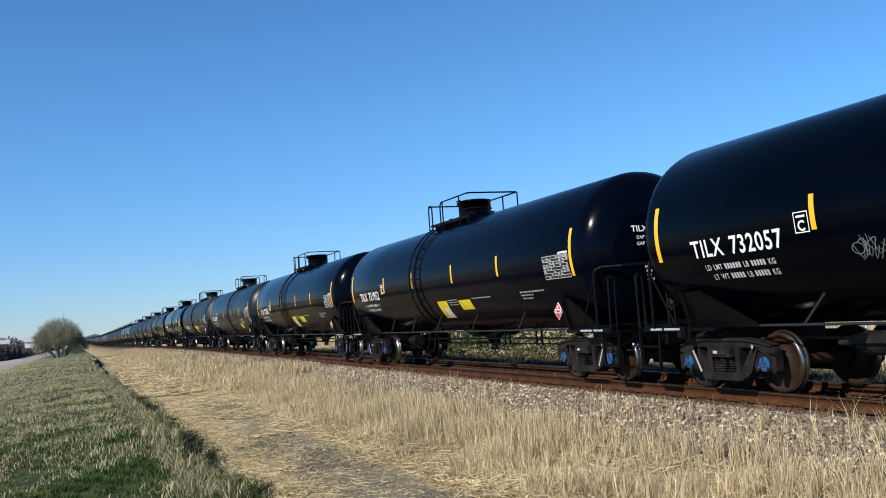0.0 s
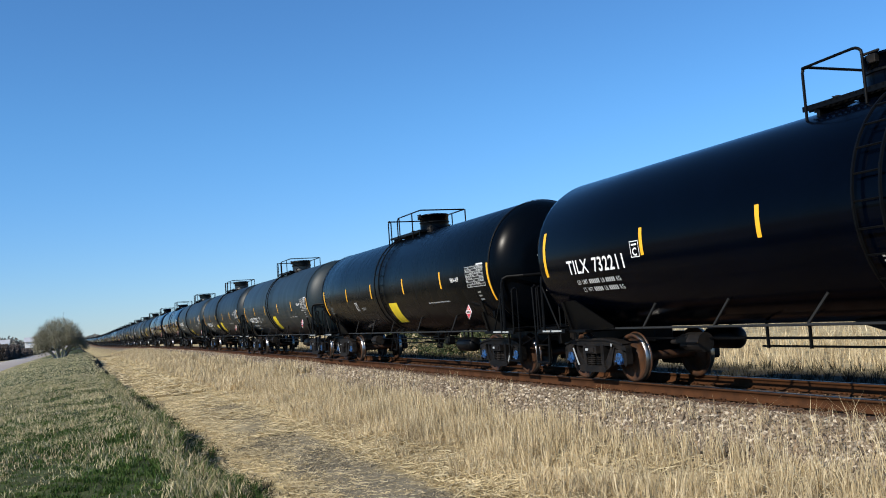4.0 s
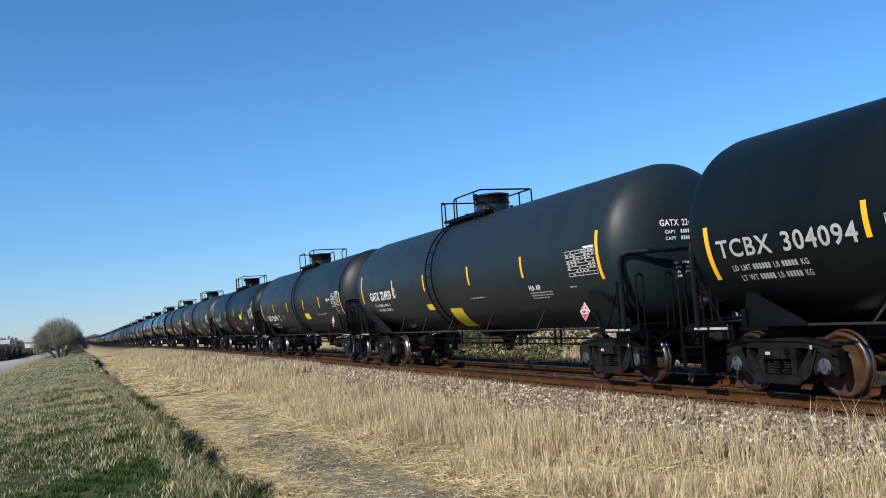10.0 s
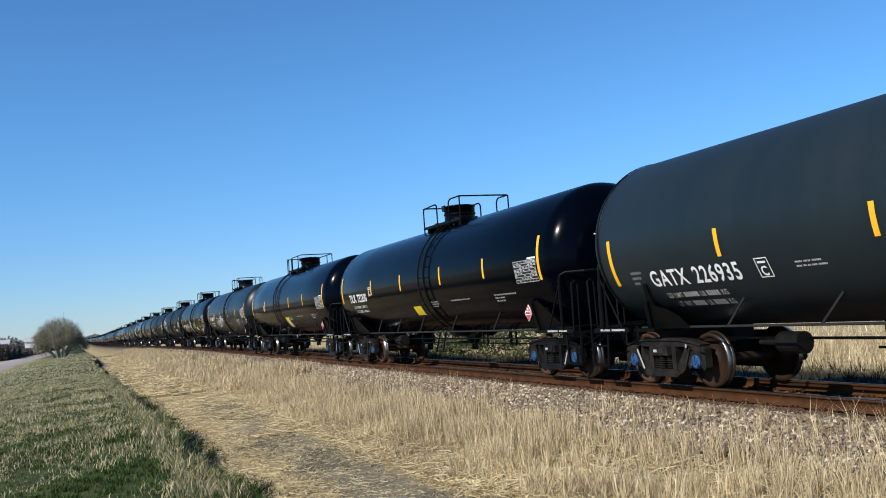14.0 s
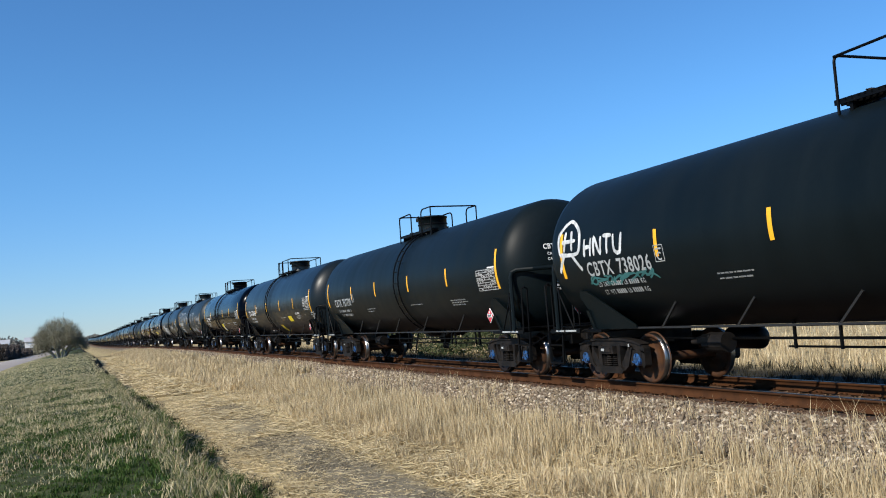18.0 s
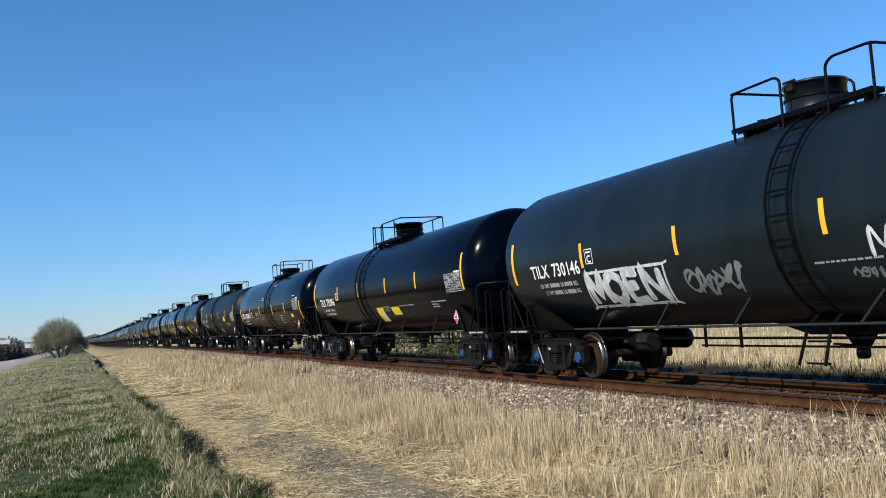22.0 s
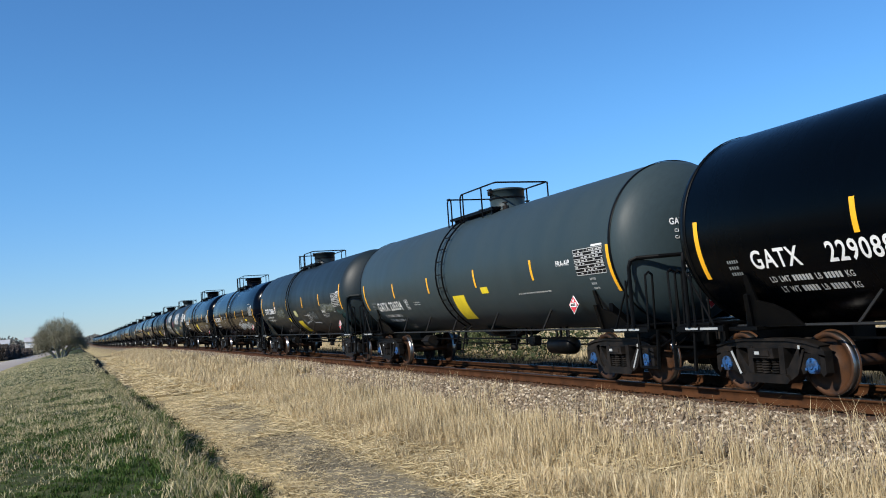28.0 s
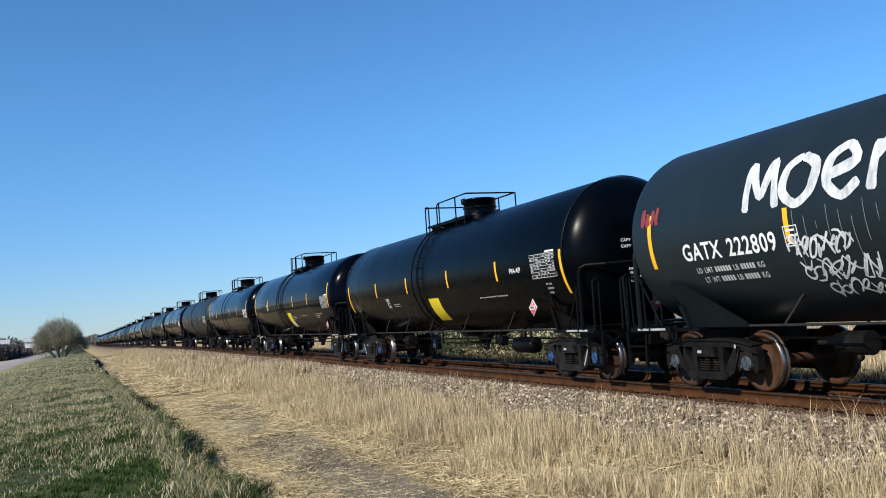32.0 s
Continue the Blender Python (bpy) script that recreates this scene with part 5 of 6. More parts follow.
        S = [(tangle(59, 22), 7.2, 1.42, 3.8, 0.40, 0.035, SPRAY), (tangle(159, 9), 7.2, 1.5, 3.6, 0.28, 0.05, SPRAYDIM)]
    elif k == 39:
        S = [(word("MOen"), 14.0, 2.68, 2.95, 0.64, 0.15, SPRAY), (word("MOen"), 7.30, 2.36, 3.35, 0.90, 0.20, SPRAY), ([[(0.03 + 0.075 * k, 0.9 - 0.1 * (k % 2)), (0.035 + 0.075 * k, 0.08 + 0.1 * (k * 5 % 6))] for k in range(13)], 7.2, 1.5, 3.2, 1.0, 0.013, SPRAYDIM), (tangle(60, 9), 13.25, 1.95, 1.05, 0.32, 0.034, SPRAY), (tangle(160, 8), 13.15, 1.62, 1.25, 0.32, 0.030, SPRAY), (tangle(161, 6), 12.9, 1.40, 1.0, 0.24, 0.026, SPRAY), ([[(0.05 + 0.09 * k, 0.9 - 0.1 * (k % 3)), (0.055 + 0.09 * k, 0.1 + 0.12 * (k * 7 % 5))] for k in range(11)], 13.2, 1.75, 2.2, 0.95, 0.012, SPRAYDIM), (tangle(61, 5), 11.4, 1.3, 0.8, 0.68, 0.10, SPRAYDIM), (tangle(62, 5), 8.5, 1.52, 0.9, 0.58, 0.06, SPRAY), (tangle(63, 5), 9.45, 2.15, 0.5, 0.55, 0.16, SPRAYRED), (tangle(64, 8), 6.45, 1.82, 1.25, 0.24, 0.08, SPRAYTEAL), (tangle(164, 3), 3.48, 1.53, 0.5, 0.14, 0.025, SPRAY)]
        S.append((tangle(65, 4), 16.6, 2.75, 0.5, 0.3, 0.06, SPRAYRED))
    for i, (lines, y, z, sy, sz, w, mat) in enumerate(S):
        scrawl("graffiti", lines, y, z, sy, sz, w, mat, car, seed=k * 10 + i)
    if k == 39:
        bm = bmesh.new()
        for line in word("B45", 0.15):
            pts = [(1.18 - 0.86 * u, 2.50 + 0.66 * v) for u, v in line]
            for (a, b), (c, d) in zip(pts, pts[1:]):
                n = max(2, int(math.hypot(c - a, d - b) / 0.08))
                m = math.hypot(c - a, d - b)
                nx, nz = -(d - b) / m * 0.035, (c - a) / m * 0.035
                rows = [[bm.verts.new(on_end(a + (c - a) * i / n + s * nx, b + (d - b) * i / n + s * nz)) for s in (-1, 1)] for i in range(n + 1)]
                for p, q in zip(rows, rows[1:]):
                    bm.faces.new((p[0], p[1], q[1], q[0]))
        part("graffiti", bm, SPRAY, car)


TAIL = 42       # cars from here on stay far off
MASTERS, TRAIN = {}, []
for k, (kind, *rest) in enumerate(CARS):
    split = k in SPLIT
    key = (kind, split, k >= TAIL)
    if (kind, split, False) not in MASTERS:
        MASTERS[kind, split, False] = build_car(kind, split)
        car = MASTERS[kind, split, False]
    elif key not in MASTERS:
        car = MASTERS[key] = far_car(MASTERS[kind, split, False], kind)
    else:
        car = copy_thing(MASTERS[key], pose(0, 0, 0))
    car.matrix_basis = pose(DX, FRONTS[k], 0)
    TRAIN.append((k, car))
for k, car in TRAIN:
    for o in car.children:
        if k == 16 and o.name.startswith("reflective_stripe") and abs(o.data.vertices[0].co.y - 10.5) < 0.1:
            o.location.y += 0.42
for k, car in TRAIN:
    kind, text, *rest = CARS[k]
    tagged(car, SPRAYED.get(k, LOOKS[kind]), "tank car", "cars of the freight train")
    if k < TAIL:
        size_for(kind)
        marks(car, kind, text, k)


# ---- ground, road and track ----
def ground_material():
    m = bpy.data.materials.new("field_soil_and_thatch")
    m.use_nodes = True
    n, l = m.node_tree.nodes, m.node_tree.links
    b = n["Principled BSDF"]
    geo = n.new("ShaderNodeNewGeometry")
    sep = n.new("ShaderNodeSeparateXYZ")
    l.new(geo.outputs["Position"], sep.inputs[0])
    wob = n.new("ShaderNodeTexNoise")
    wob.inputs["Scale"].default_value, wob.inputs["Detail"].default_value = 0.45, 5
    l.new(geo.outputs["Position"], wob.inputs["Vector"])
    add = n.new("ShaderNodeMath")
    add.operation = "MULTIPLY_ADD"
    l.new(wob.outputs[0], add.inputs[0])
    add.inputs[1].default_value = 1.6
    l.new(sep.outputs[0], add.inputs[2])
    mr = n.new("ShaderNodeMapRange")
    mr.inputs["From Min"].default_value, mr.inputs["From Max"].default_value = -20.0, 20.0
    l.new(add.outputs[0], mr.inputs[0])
    ramp = n.new("ShaderNodeValToRGB")
    e = ramp.color_ramp.elements
    # near-black stops: shade painted in at the bank's foot and behind the track
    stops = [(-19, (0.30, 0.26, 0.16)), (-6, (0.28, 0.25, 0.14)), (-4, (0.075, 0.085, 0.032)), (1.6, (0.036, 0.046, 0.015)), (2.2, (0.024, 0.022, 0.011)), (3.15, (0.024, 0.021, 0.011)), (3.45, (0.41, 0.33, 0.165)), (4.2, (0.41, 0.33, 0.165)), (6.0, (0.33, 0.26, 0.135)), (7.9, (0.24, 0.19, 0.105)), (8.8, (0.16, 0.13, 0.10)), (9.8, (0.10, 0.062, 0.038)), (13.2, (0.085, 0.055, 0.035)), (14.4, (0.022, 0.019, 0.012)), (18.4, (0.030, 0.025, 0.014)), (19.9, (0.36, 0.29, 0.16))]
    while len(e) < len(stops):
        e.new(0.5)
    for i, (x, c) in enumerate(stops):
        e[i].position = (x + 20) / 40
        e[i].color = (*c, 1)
    l.new(mr.outputs[0], ramp.inputs[0])
    fine = n.new("ShaderNodeTexNoise")
    fine.inputs["Scale"].default_value, fine.inputs["Detail"].default_value = 22, 6
    l.new(geo.outputs["Position"], fine.inputs["Vector"])
    mid = n.new("ShaderNodeTexNoise")
    mid.inputs["Scale"].default_value, mid.inputs["Detail"].default_value = 1.3, 4
    l.new(geo.outputs["Position"], mid.inputs["Vector"])
    mul = n.new("ShaderNodeMath")
    mul.operation = "MULTIPLY"
    l.new(fine.outputs[0], mul.inputs[0])
    l.new(mid.outputs[0], mul.inputs[1])
    vr = n.new("ShaderNodeMapRange")
    vr.inputs["From Min"].default_value, vr.inputs["From Max"].default_value = 0.1, 0.45
    vr.inputs["To Min"].default_value, vr.inputs["To Max"].default_value = 0.38, 1.6
    l.new(mul.outputs[0], vr.inputs[0])
    # worn gravel wheel track that runs out under the straw
    band = n.new("ShaderNodeMapRange")
    band.interpolation_type = "SMOOTHSTEP"
    cen = n.new("ShaderNodeMath")
    cen.operation = "SUBTRACT"
    l.new(add.outputs[0], cen.inputs[0])
    cen.inputs[1].default_value = 4.55
    ab = n.new("ShaderNodeMath")
    ab.operation = "ABSOLUTE"
    l.new(cen.outputs[0], ab.inputs[0])
    l.new(ab.outputs[0], band.inputs[0])
    band.inputs["From Min"].default_value, band.inputs["From Max"].default_value = 1.0, 0.45
    run = n.new("ShaderNodeMapRange")
    l.new(sep.outputs[1], run.inputs[0])
    run.inputs["From Min"].default_value, run.inputs["From Max"].default_value = 40.0, 16.0
    gm = n.new("ShaderNodeMath")
    gm.operation = "MULTIPLY"
    l.new(band.outputs[0], gm.inputs[0])
    l.new(run.outputs[0], gm.inputs[1])
    gmix = n.new("ShaderNodeMix")
    gmix.data_type = "RGBA"
    l.new(gm.outputs[0], gmix.inputs["Factor"])
    l.new(ramp.outputs[0], gmix.inputs["A"])
    gmix.inputs["B"].default_value = (0.175, 0.152, 0.105, 1)
    hs = n.new("ShaderNodeHueSaturation")
    l.new(gmix.outputs["Result"], hs.inputs["Color"])
    l.new(vr.outputs[0], hs.inputs["Value"])
    l.new(hs.outputs[0], b.inputs["Base Color"])
    b.inputs["Roughness"].default_value = 0.95
    b.inputs["Specular IOR Level"].default_value = 0.15
    bp = n.new("ShaderNodeBump")
    bp.inputs["Strength"].default_value, bp.inputs["Distance"].default_value = 0.8, 0.03
    l.new(fine.outputs[0], bp.inputs["Height"])
    l.new(bp.outputs[0], b.inputs["Normal"])
    return m


xs = np.unique(np.concatenate([np.linspace(-6, 16, 133), np.array(CROSS_X, float), np.linspace(16, 60, 23), np.linspace(-60, -6, 28), [-1200, -400, -150, 150, 400, 1200]]))
ys = np.unique(np.concatenate([np.linspace(-40, 0, 21), np.linspace(0, 60, 181), np.linspace(60, 200, 71), np.linspace(200, 1000, 81), [-3000, -400, -120, 1500, 3000]]))
GX, GY = np.meshgrid(xs, ys)
rng = np.random.default_rng(4)
near = np.clip(1 - np.abs(GY - 20) / 90, 0, 1)
rough_z = (np.sin(GX * 1.7 + GY * 0.6) + np.sin(GX * 0.9 - GY * 1.3 + 2) + rng.normal(0, 0.7, GX.shape)) * 0.007 * near * (np.abs(GX) < 20)
rough_z[(GX > 8.3) & (GX < 12.6)] *= 0.3
GZ = lie(GX, GY) + rough_z
W = len(xs)
idx = np.arange(len(ys) * W).reshape(len(ys), W)
quads = np.stack([idx[:-1, :-1], idx[:-1, 1:], idx[1:, 1:], idx[1:, :-1]], -1).reshape(-1, 4)
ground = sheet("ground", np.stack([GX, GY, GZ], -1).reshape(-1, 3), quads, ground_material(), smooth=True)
tagged(ground, "dry grass field with a green bank and a gravel track", "ground", kind="structure")

ry = np.concatenate([np.linspace(-60, 200, 66), np.linspace(210, 1500, 90)])
rv, rf = [], []
for i, y in enumerate(ry):
    for x, dz in ((-12.2, 0.0), (-12.0, 0.05), (-9.6, 0.09), (-7.2, 0.05), (-7.0, 0.0)):
        rv.append((x, y, float(lie(x, y)) + dz))
    if i:
        for k in range(4):
            a = (i - 1) * 5 + k
            rf.append((a, a + 1, a + 6, a + 5))
tagged(sheet("road", rv, rf, ROADM, smooth=True), "pale grey country road beside the railway", "road", kind="structure")


def rail(x):
    """One rail swept along the line: foot, web and head."""
    prof = [(-0.075, -0.185), (0.075, -0.185), (0.075, -0.172), (0.012, -0.15), (0.010, -0.045), (0.036, -0.035), (0.036, -0.008), (0.026, 0.0), (-0.026, 0.0), (-0.036, -0.008), (-0.036, -0.035), (-0.010, -0.045), (-0.012, -0.15), (-0.075, -0.172)]
    ys2 = np.concatenate([np.linspace(-80, 60, 15), np.linspace(80, 1600, 77)])
    v, f = [], []
    n = len(prof)
    for i, y in enumerate(ys2):
        d = float(dip(y))
        v += [(x + a, y, b + d) for a, b in prof]
        if i:
            o = (i - 1) * n
            f += [(o + k, o + (k + 1) % n, o + n + (k + 1) % n, o + n + k) for k in range(n)]
    ob = sheet("rail", v, f, RUST)
    ob.data.materials.append(RAILTOP)
    for p in ob.data.polygons:
        c = p.index % n
        if c in (6, 7, 8):
            p.material_index = 1
    return tagged(ob, "rusty steel rail with a worn bright head", "rail", "rails", "structure")


near_rail, far_rail = rail(DX - 0.752), rail(DX + 0.752)

tie_bm = bmesh.new()
box(tie_bm, -1.3, 1.3, -0.115, 0.115, -0.40, -0.19, 0.015)
tie_me = bpy.data.meshes.new("tie")
tie_bm.to_mesh(tie_me)
tie_bm.free()
tie_me.materials.append(WOOD)
track = new("track_bed")
tagged(track, "weathered timber ties bedded in crushed stone", "track", kind="structure")
plate_bm = bmesh.new()
box(plate_bm, -0.17, 0.17, -0.09, 0.09, -0.196, -0.178, 0.006)
for sx in (-0.1, 0.1):
    for sy in (-0.05, 0.05):
        box(plate_bm, sx - 0.015, sx + 0.015, sy - 0.015, sy + 0.015, -0.18, -0.155)
plate_me = bpy.data.meshes.new("tie_plate")
plate_bm.to_mesh(plate_me)
plate_bm.free()
plate_me.materials.append(RUST)
trnd = random.Random(8)
for i in range(150):
    y = 2 + i * 0.53
    t = new("tie", tie_me)
    t.parent = track
    t.matrix_basis = pose(DX + trnd.uniform(-0.05, 0.05), y, float(dip(y)) + trnd.uniform(-0.008, 0.004), 0, 0, trnd.uniform(-0.8, 0.8))
    if i < 75:
        for s in (-0.752, 0.752):
            p = new("tie_plate", plate_me)
            p.parent = track
            p.matrix_basis = pose(DX + s, y, float(dip(y)))


# ---- grass and stones ----
def blades(name, n, place, height, width, lean, mat, seed, bend=0.35):
    """n bent blades, each two quads; place(rng, n) gives x and y."""
    r = np.random.default_rng(seed)
    x, y = place(r, n)
    n = len(x)
    z = lie(x, y)
    h = height(r, x, y)
    w = width * r.uniform(0.6, 1.4, n)
    a = r.uniform(0, 2 * np.pi, n)
    la = r.normal(0, lean, n)
    lb = r.normal(0, lean, n)
    wx, wy = np.cos(a) * w / 2, np.sin(a) * w / 2
    bx, by = r.normal(0, bend, n) * h, r.normal(0, bend, n) * h
    v = np.empty((n, 5, 3), np.float32)
    mx, my, mz = x + la * h * 0.5, y + lb * h * 0.5, z + h * 0.55
    tx, ty = x + la * h + bx * 0.6, y + lb * h + by * 0.6
    tz = z + h * np.clip(1 - 0.35 * (la ** 2 + lb ** 2), 0.25, 1)
    v[:, 0] = np.stack([x - wx, y - wy, z - 0.03], -1)
    v[:, 1] = np.stack([x + wx, y + wy, z - 0.03], -1)
    v[:, 2] = np.stack([mx + wx * 0.8, my + wy * 0.8, mz], -1)
    v[:, 3] = np.stack([mx - wx * 0.8, my - wy * 0.8, mz], -1)
    v[:, 4] = np.stack([tx, ty, tz], -1)
    o = (np.arange(n) * 5)[:, None]
    f = np.concatenate([o + [0, 1, 2], o + [0, 2, 3], o + [3, 2, 4]], 0)
    ob = sheet(name, v.reshape(-1, 3), f, mat)
    return ob


def spread(x0, x1, y0, y1, power=1.8, clump=0.0):
    """Places that thin out with distance, gathered in tufts."""
    def place(r, n):
        y = y0 + (y1 - y0) * r.random(n) ** power
        x = r.uniform(x0, x1, n)
        if clump:
            a = r.uniform(0.4, 1.1)
            c, s = np.cos(a), np.sin(a)
            u, v = x * c + y * s, y * c - x * s
            gx, gy = np.floor(u / clump), np.floor(v / clump)
            cx = (gx + np.modf(np.abs(np.sin(gx * 12.9898 + gy * 78.233)) * 43758.5)[0]) * clump
            cy = (gy + np.modf(np.abs(np.sin(gx * 39.346 + gy * 11.135)) * 24634.6)[0]) * clump
            k = r.random(n) ** 0.7 * 0.7
            u, v = u + (cx - u) * k, v + (cy - v) * k
            x, y = u * c - v * s, v * c + u * s
        return x, y
    return place


def tall(lo, hi, scale=0.6):
    def f(r, x, y):
        patch = 0.68 + 0.30 * np.sin(x * 2.1 + 1.3 * np.sin(y * 0.7)) * np.sin(y * 1.1 + x) + 0.14 * np.sin(y * 0.43 + 2 * x)
        return (lo + (hi - lo) * r.random(len(x)) ** 1.6) * patch
    return f


def patchy(place, seed, keep, size=1.6):
    """Only the places that fall into patches; keep: the share that stays."""
    def pick(r, n):
        x, y = place(r, int(n / keep))
        q = np.random.default_rng(seed)
        f = np.zeros(len(x))
        for k in range(7):
            a, w = q.uniform(0, np.pi), 2 * np.pi / (size * q.uniform(0.5, 1.8))
            f += np.sin((x * np.cos(a) + y * np.sin(a) * 0.6) * w + q.uniform(0, 6.3))
        f += r.normal(0, 0.8, len(x))
        m = f > np.quantile(f, 1 - keep)
        return x[m], y[m]
    return pick


def stalks(name, n, place, lo, hi, width, mat, seed, lift=0.05):
    """Broken straws that lie about on the ground, each a bent strip."""
    r = np.random.default_rng(seed)
    x, y = place(r, n)
    n = len(x)
    a, h, w = r.uniform(0, 2 * np.pi, n), r.uniform(lo, hi, n) / 2, width * r.uniform(0.6, 1.4, n) / 2
    ux, uy = np.cos(a), np.sin(a)
    bow = r.normal(0, 0.12, n) * h
    rows = []
    for f in (-1, 0, 1):
        cx, cy = x + ux * h * f - uy * bow * f * f, y + uy * h * f + ux * bow * f * f
        cz = lie(cx, cy) + 0.008 + lift * r.random(n)
        rows += [np.stack([cx - uy * w, cy + ux * w, cz], -1), np.stack([cx + uy * w, cy - ux * w, cz + w], -1)]
    o = (np.arange(n) * 6)[:, None]
    return sheet(name, np.stack(rows, 1).reshape(-1, 3), np.concatenate([o + [0, 1, 3, 2], o + [2, 3, 5, 4]], 0), mat)


# standing dead grass between the track and the gravel, fallen straw under it, green bank, and the strip behind the train
DRY = "standing dead straw-coloured grass by the ballast"
for args in ((34000, spread(5.7, 7.5, 4.5, 42, 1.6, 0.30), tall(0.14, 0.70), 0.0095, 0.16, STRAW, 1, 0.14), (15000, patchy(spread(4.9, 6.2, 4.5, 40, 1.5, 0.34), 3, 0.5), tall(0.12, 0.55), 0.0095, 0.3, STRAW, 21, 0.2),
             (9000, spread(5.2, 7.4, 4.5, 40, 1.6, 0.6), tall(0.25, 0.7), 0.009, 1.2, STRAW, 12, 0.15), (7000, patchy(spread(5.6, 7.6, 5, 40, 1.5, 0.3), 8, 0.35), tall(0.3, 0.85), 0.008, 0.12, STRAW, 22, 0.1),
             (46000, spread(4.9, 8.2, 34, 150, 1.35, 0.6), tall(0.2, 0.62), 0.026, 0.2, STRAW, 2), (5200, patchy(spread(7.0, 8.8, 5, 45, 1.5, 0.4), 5, 0.5), tall(0.14, 0.55), 0.007, 0.22, STRAW, 3)):
    tagged(blades("dry_grass", *args), DRY, "grass", kind="stuff")
for args in ((30000, spread(4.55, 7.2, 5, 45, 1.6), 0.10, 0.46, 0.010, LITTER, 31, 0.09), (14000, patchy(spread(2.15, 3.3, 8, 45, 1.5), 6, 0.7, 1.2), 0.06, 0.26, 0.008, LITTER, 32, 0.05), (7000, patchy(spread(2.8, 4.7, 8, 24, 1.3), 7, 0.75, 1.1), 0.03, 0.11, 0.006, LITTER, 33, 0.015), (900, spread(2.9, 4.7, 8, 26, 1.3), 0.10, 0.26, 0.007, LITTER, 36, 0.02), (6500, patchy(spread(2.7, 5.0, 20, 45, 1.3), 9, 0.6, 2.0), 0.08, 0.34, 0.012, LITTER, 35, 0.03),
             (20000, spread(1.9, 7.0, 36, 130, 1.4), 0.15, 0.5, 0.03, LITTER, 34, 0.08)):
    tagged(stalks("straw_litter", *args), "flattened straw litter on the ground", "grass", kind="stuff")
for args in ((16000, patchy(spread(2.1, 3.6, 7, 45, 1.6), 11, 0.6, 1.0), tall(0.02, 0.10), 0.011, 1.8, LITTER, 4, 0.12), (16000, spread(4.6, 7.4, 5, 45, 1.6), tall(0.03, 0.16), 0.011, 1.6, LITTER, 14, 0.12), (16000, spread(1.9, 8.0, 40, 140, 1.4), tall(0.05, 0.2), 0.03, 1.2, STRAW, 5)):
    tagged(blades("straw_litter", *args), "flattened straw litter on the ground", "grass", kind="stuff")
for args in ((30000, patchy(spread(-4.6, 1.95, 18, 46, 1.4, 0.3), 41, 0.6), tall(0.03, 0.15), 0.014, 0.6, GREEN, 6), (34000, spread(-7.0, 1.7, 38, 150, 1.5, 0.5), tall(0.04, 0.14), 0.035, 0.5, FIELD, 7),
             (66000, spread(-3.6, 1.75, 9, 25, 1.2, 0.4), tall(0.03, 0.14), 0.014, 0.5, LUSH, 8), (26000, patchy(spread(-4.2, 1.9, 20.0, 50, 1.3, 0.5), 43, 0.5), tall(0.04, 0.17), 0.014, 0.7, FIELD, 15), (12000, patchy(spread(-4.4, 1.8, 22, 46, 1.3, 0.4), 44, 0.35), tall(0.03, 0.12), 0.014, 0.6, LUSH, 18),
             (7000, patchy(spread(-3.6, 1.9, 9.5, 24, 1.1, 0.3), 45, 0.35), tall(0.07, 0.24), 0.011, 0.5, FIELD, 19), (9000, patchy(spread(-4.2, 1.9, 14, 42, 1.4, 0.3), 46, 0.4), tall(0.06, 0.22), 0.010, 0.6, STRAW, 16),
             (9000, spread(1.0, 2.0, 10, 50, 1.6, 0.30), tall(0.12, 0.36), 0.010, 0.5, GREEN, 11), (17000, spread(1.5, 2.3, 9, 36, 1.6, 0.35), tall(0.08, 0.28), 0.013, 0.6, LUSH, 13), (2600, spread(1.1, 2.2, 9.5, 34, 1.4, 0.3), tall(0.14, 0.36), 0.010, 0.5, STRAW, 23)):
    tagged(blades("green_grass", *args), "rough green grass with dead tufts on the bank", "grass", kind="stuff")
for args in ((34000, spread(18.4, 25, 6, 90, 1.3, 0.5), tall(0.35, 0.95), 0.016, 0.15, STRAW, 9), (9000, spread(20, 40, 10, 200, 1.2, 0.8), tall(0.5, 1.1), 0.03, 0.15, STRAW, 10)):
    tagged(blades("dry_grass", *args), "tall dead grass behind the railway", "grass", kind="stuff")
# weeds whose dark colour deepens the bank's shade and the train's
tagged(blades("weeds", 7000, spread(1.95, 2.6, 9, 40, 1.6, 0.3), tall(0.03, 0.16), 0.016, 0.8, SHADED_WEED, 20), "matted weeds at the foot of the bank, coloured dark for shade", "weeds", kind="stuff")
tagged(blades("weeds", 16000, spread(13.5, 18.7, 6, 80, 1.4, 0.5), tall(0.1, 0.42), 0.02, 0.3, SHADED_WEED, 17), "low weeds beside the far ballast, darkened for the train's shade", "weeds", kind="stuff")


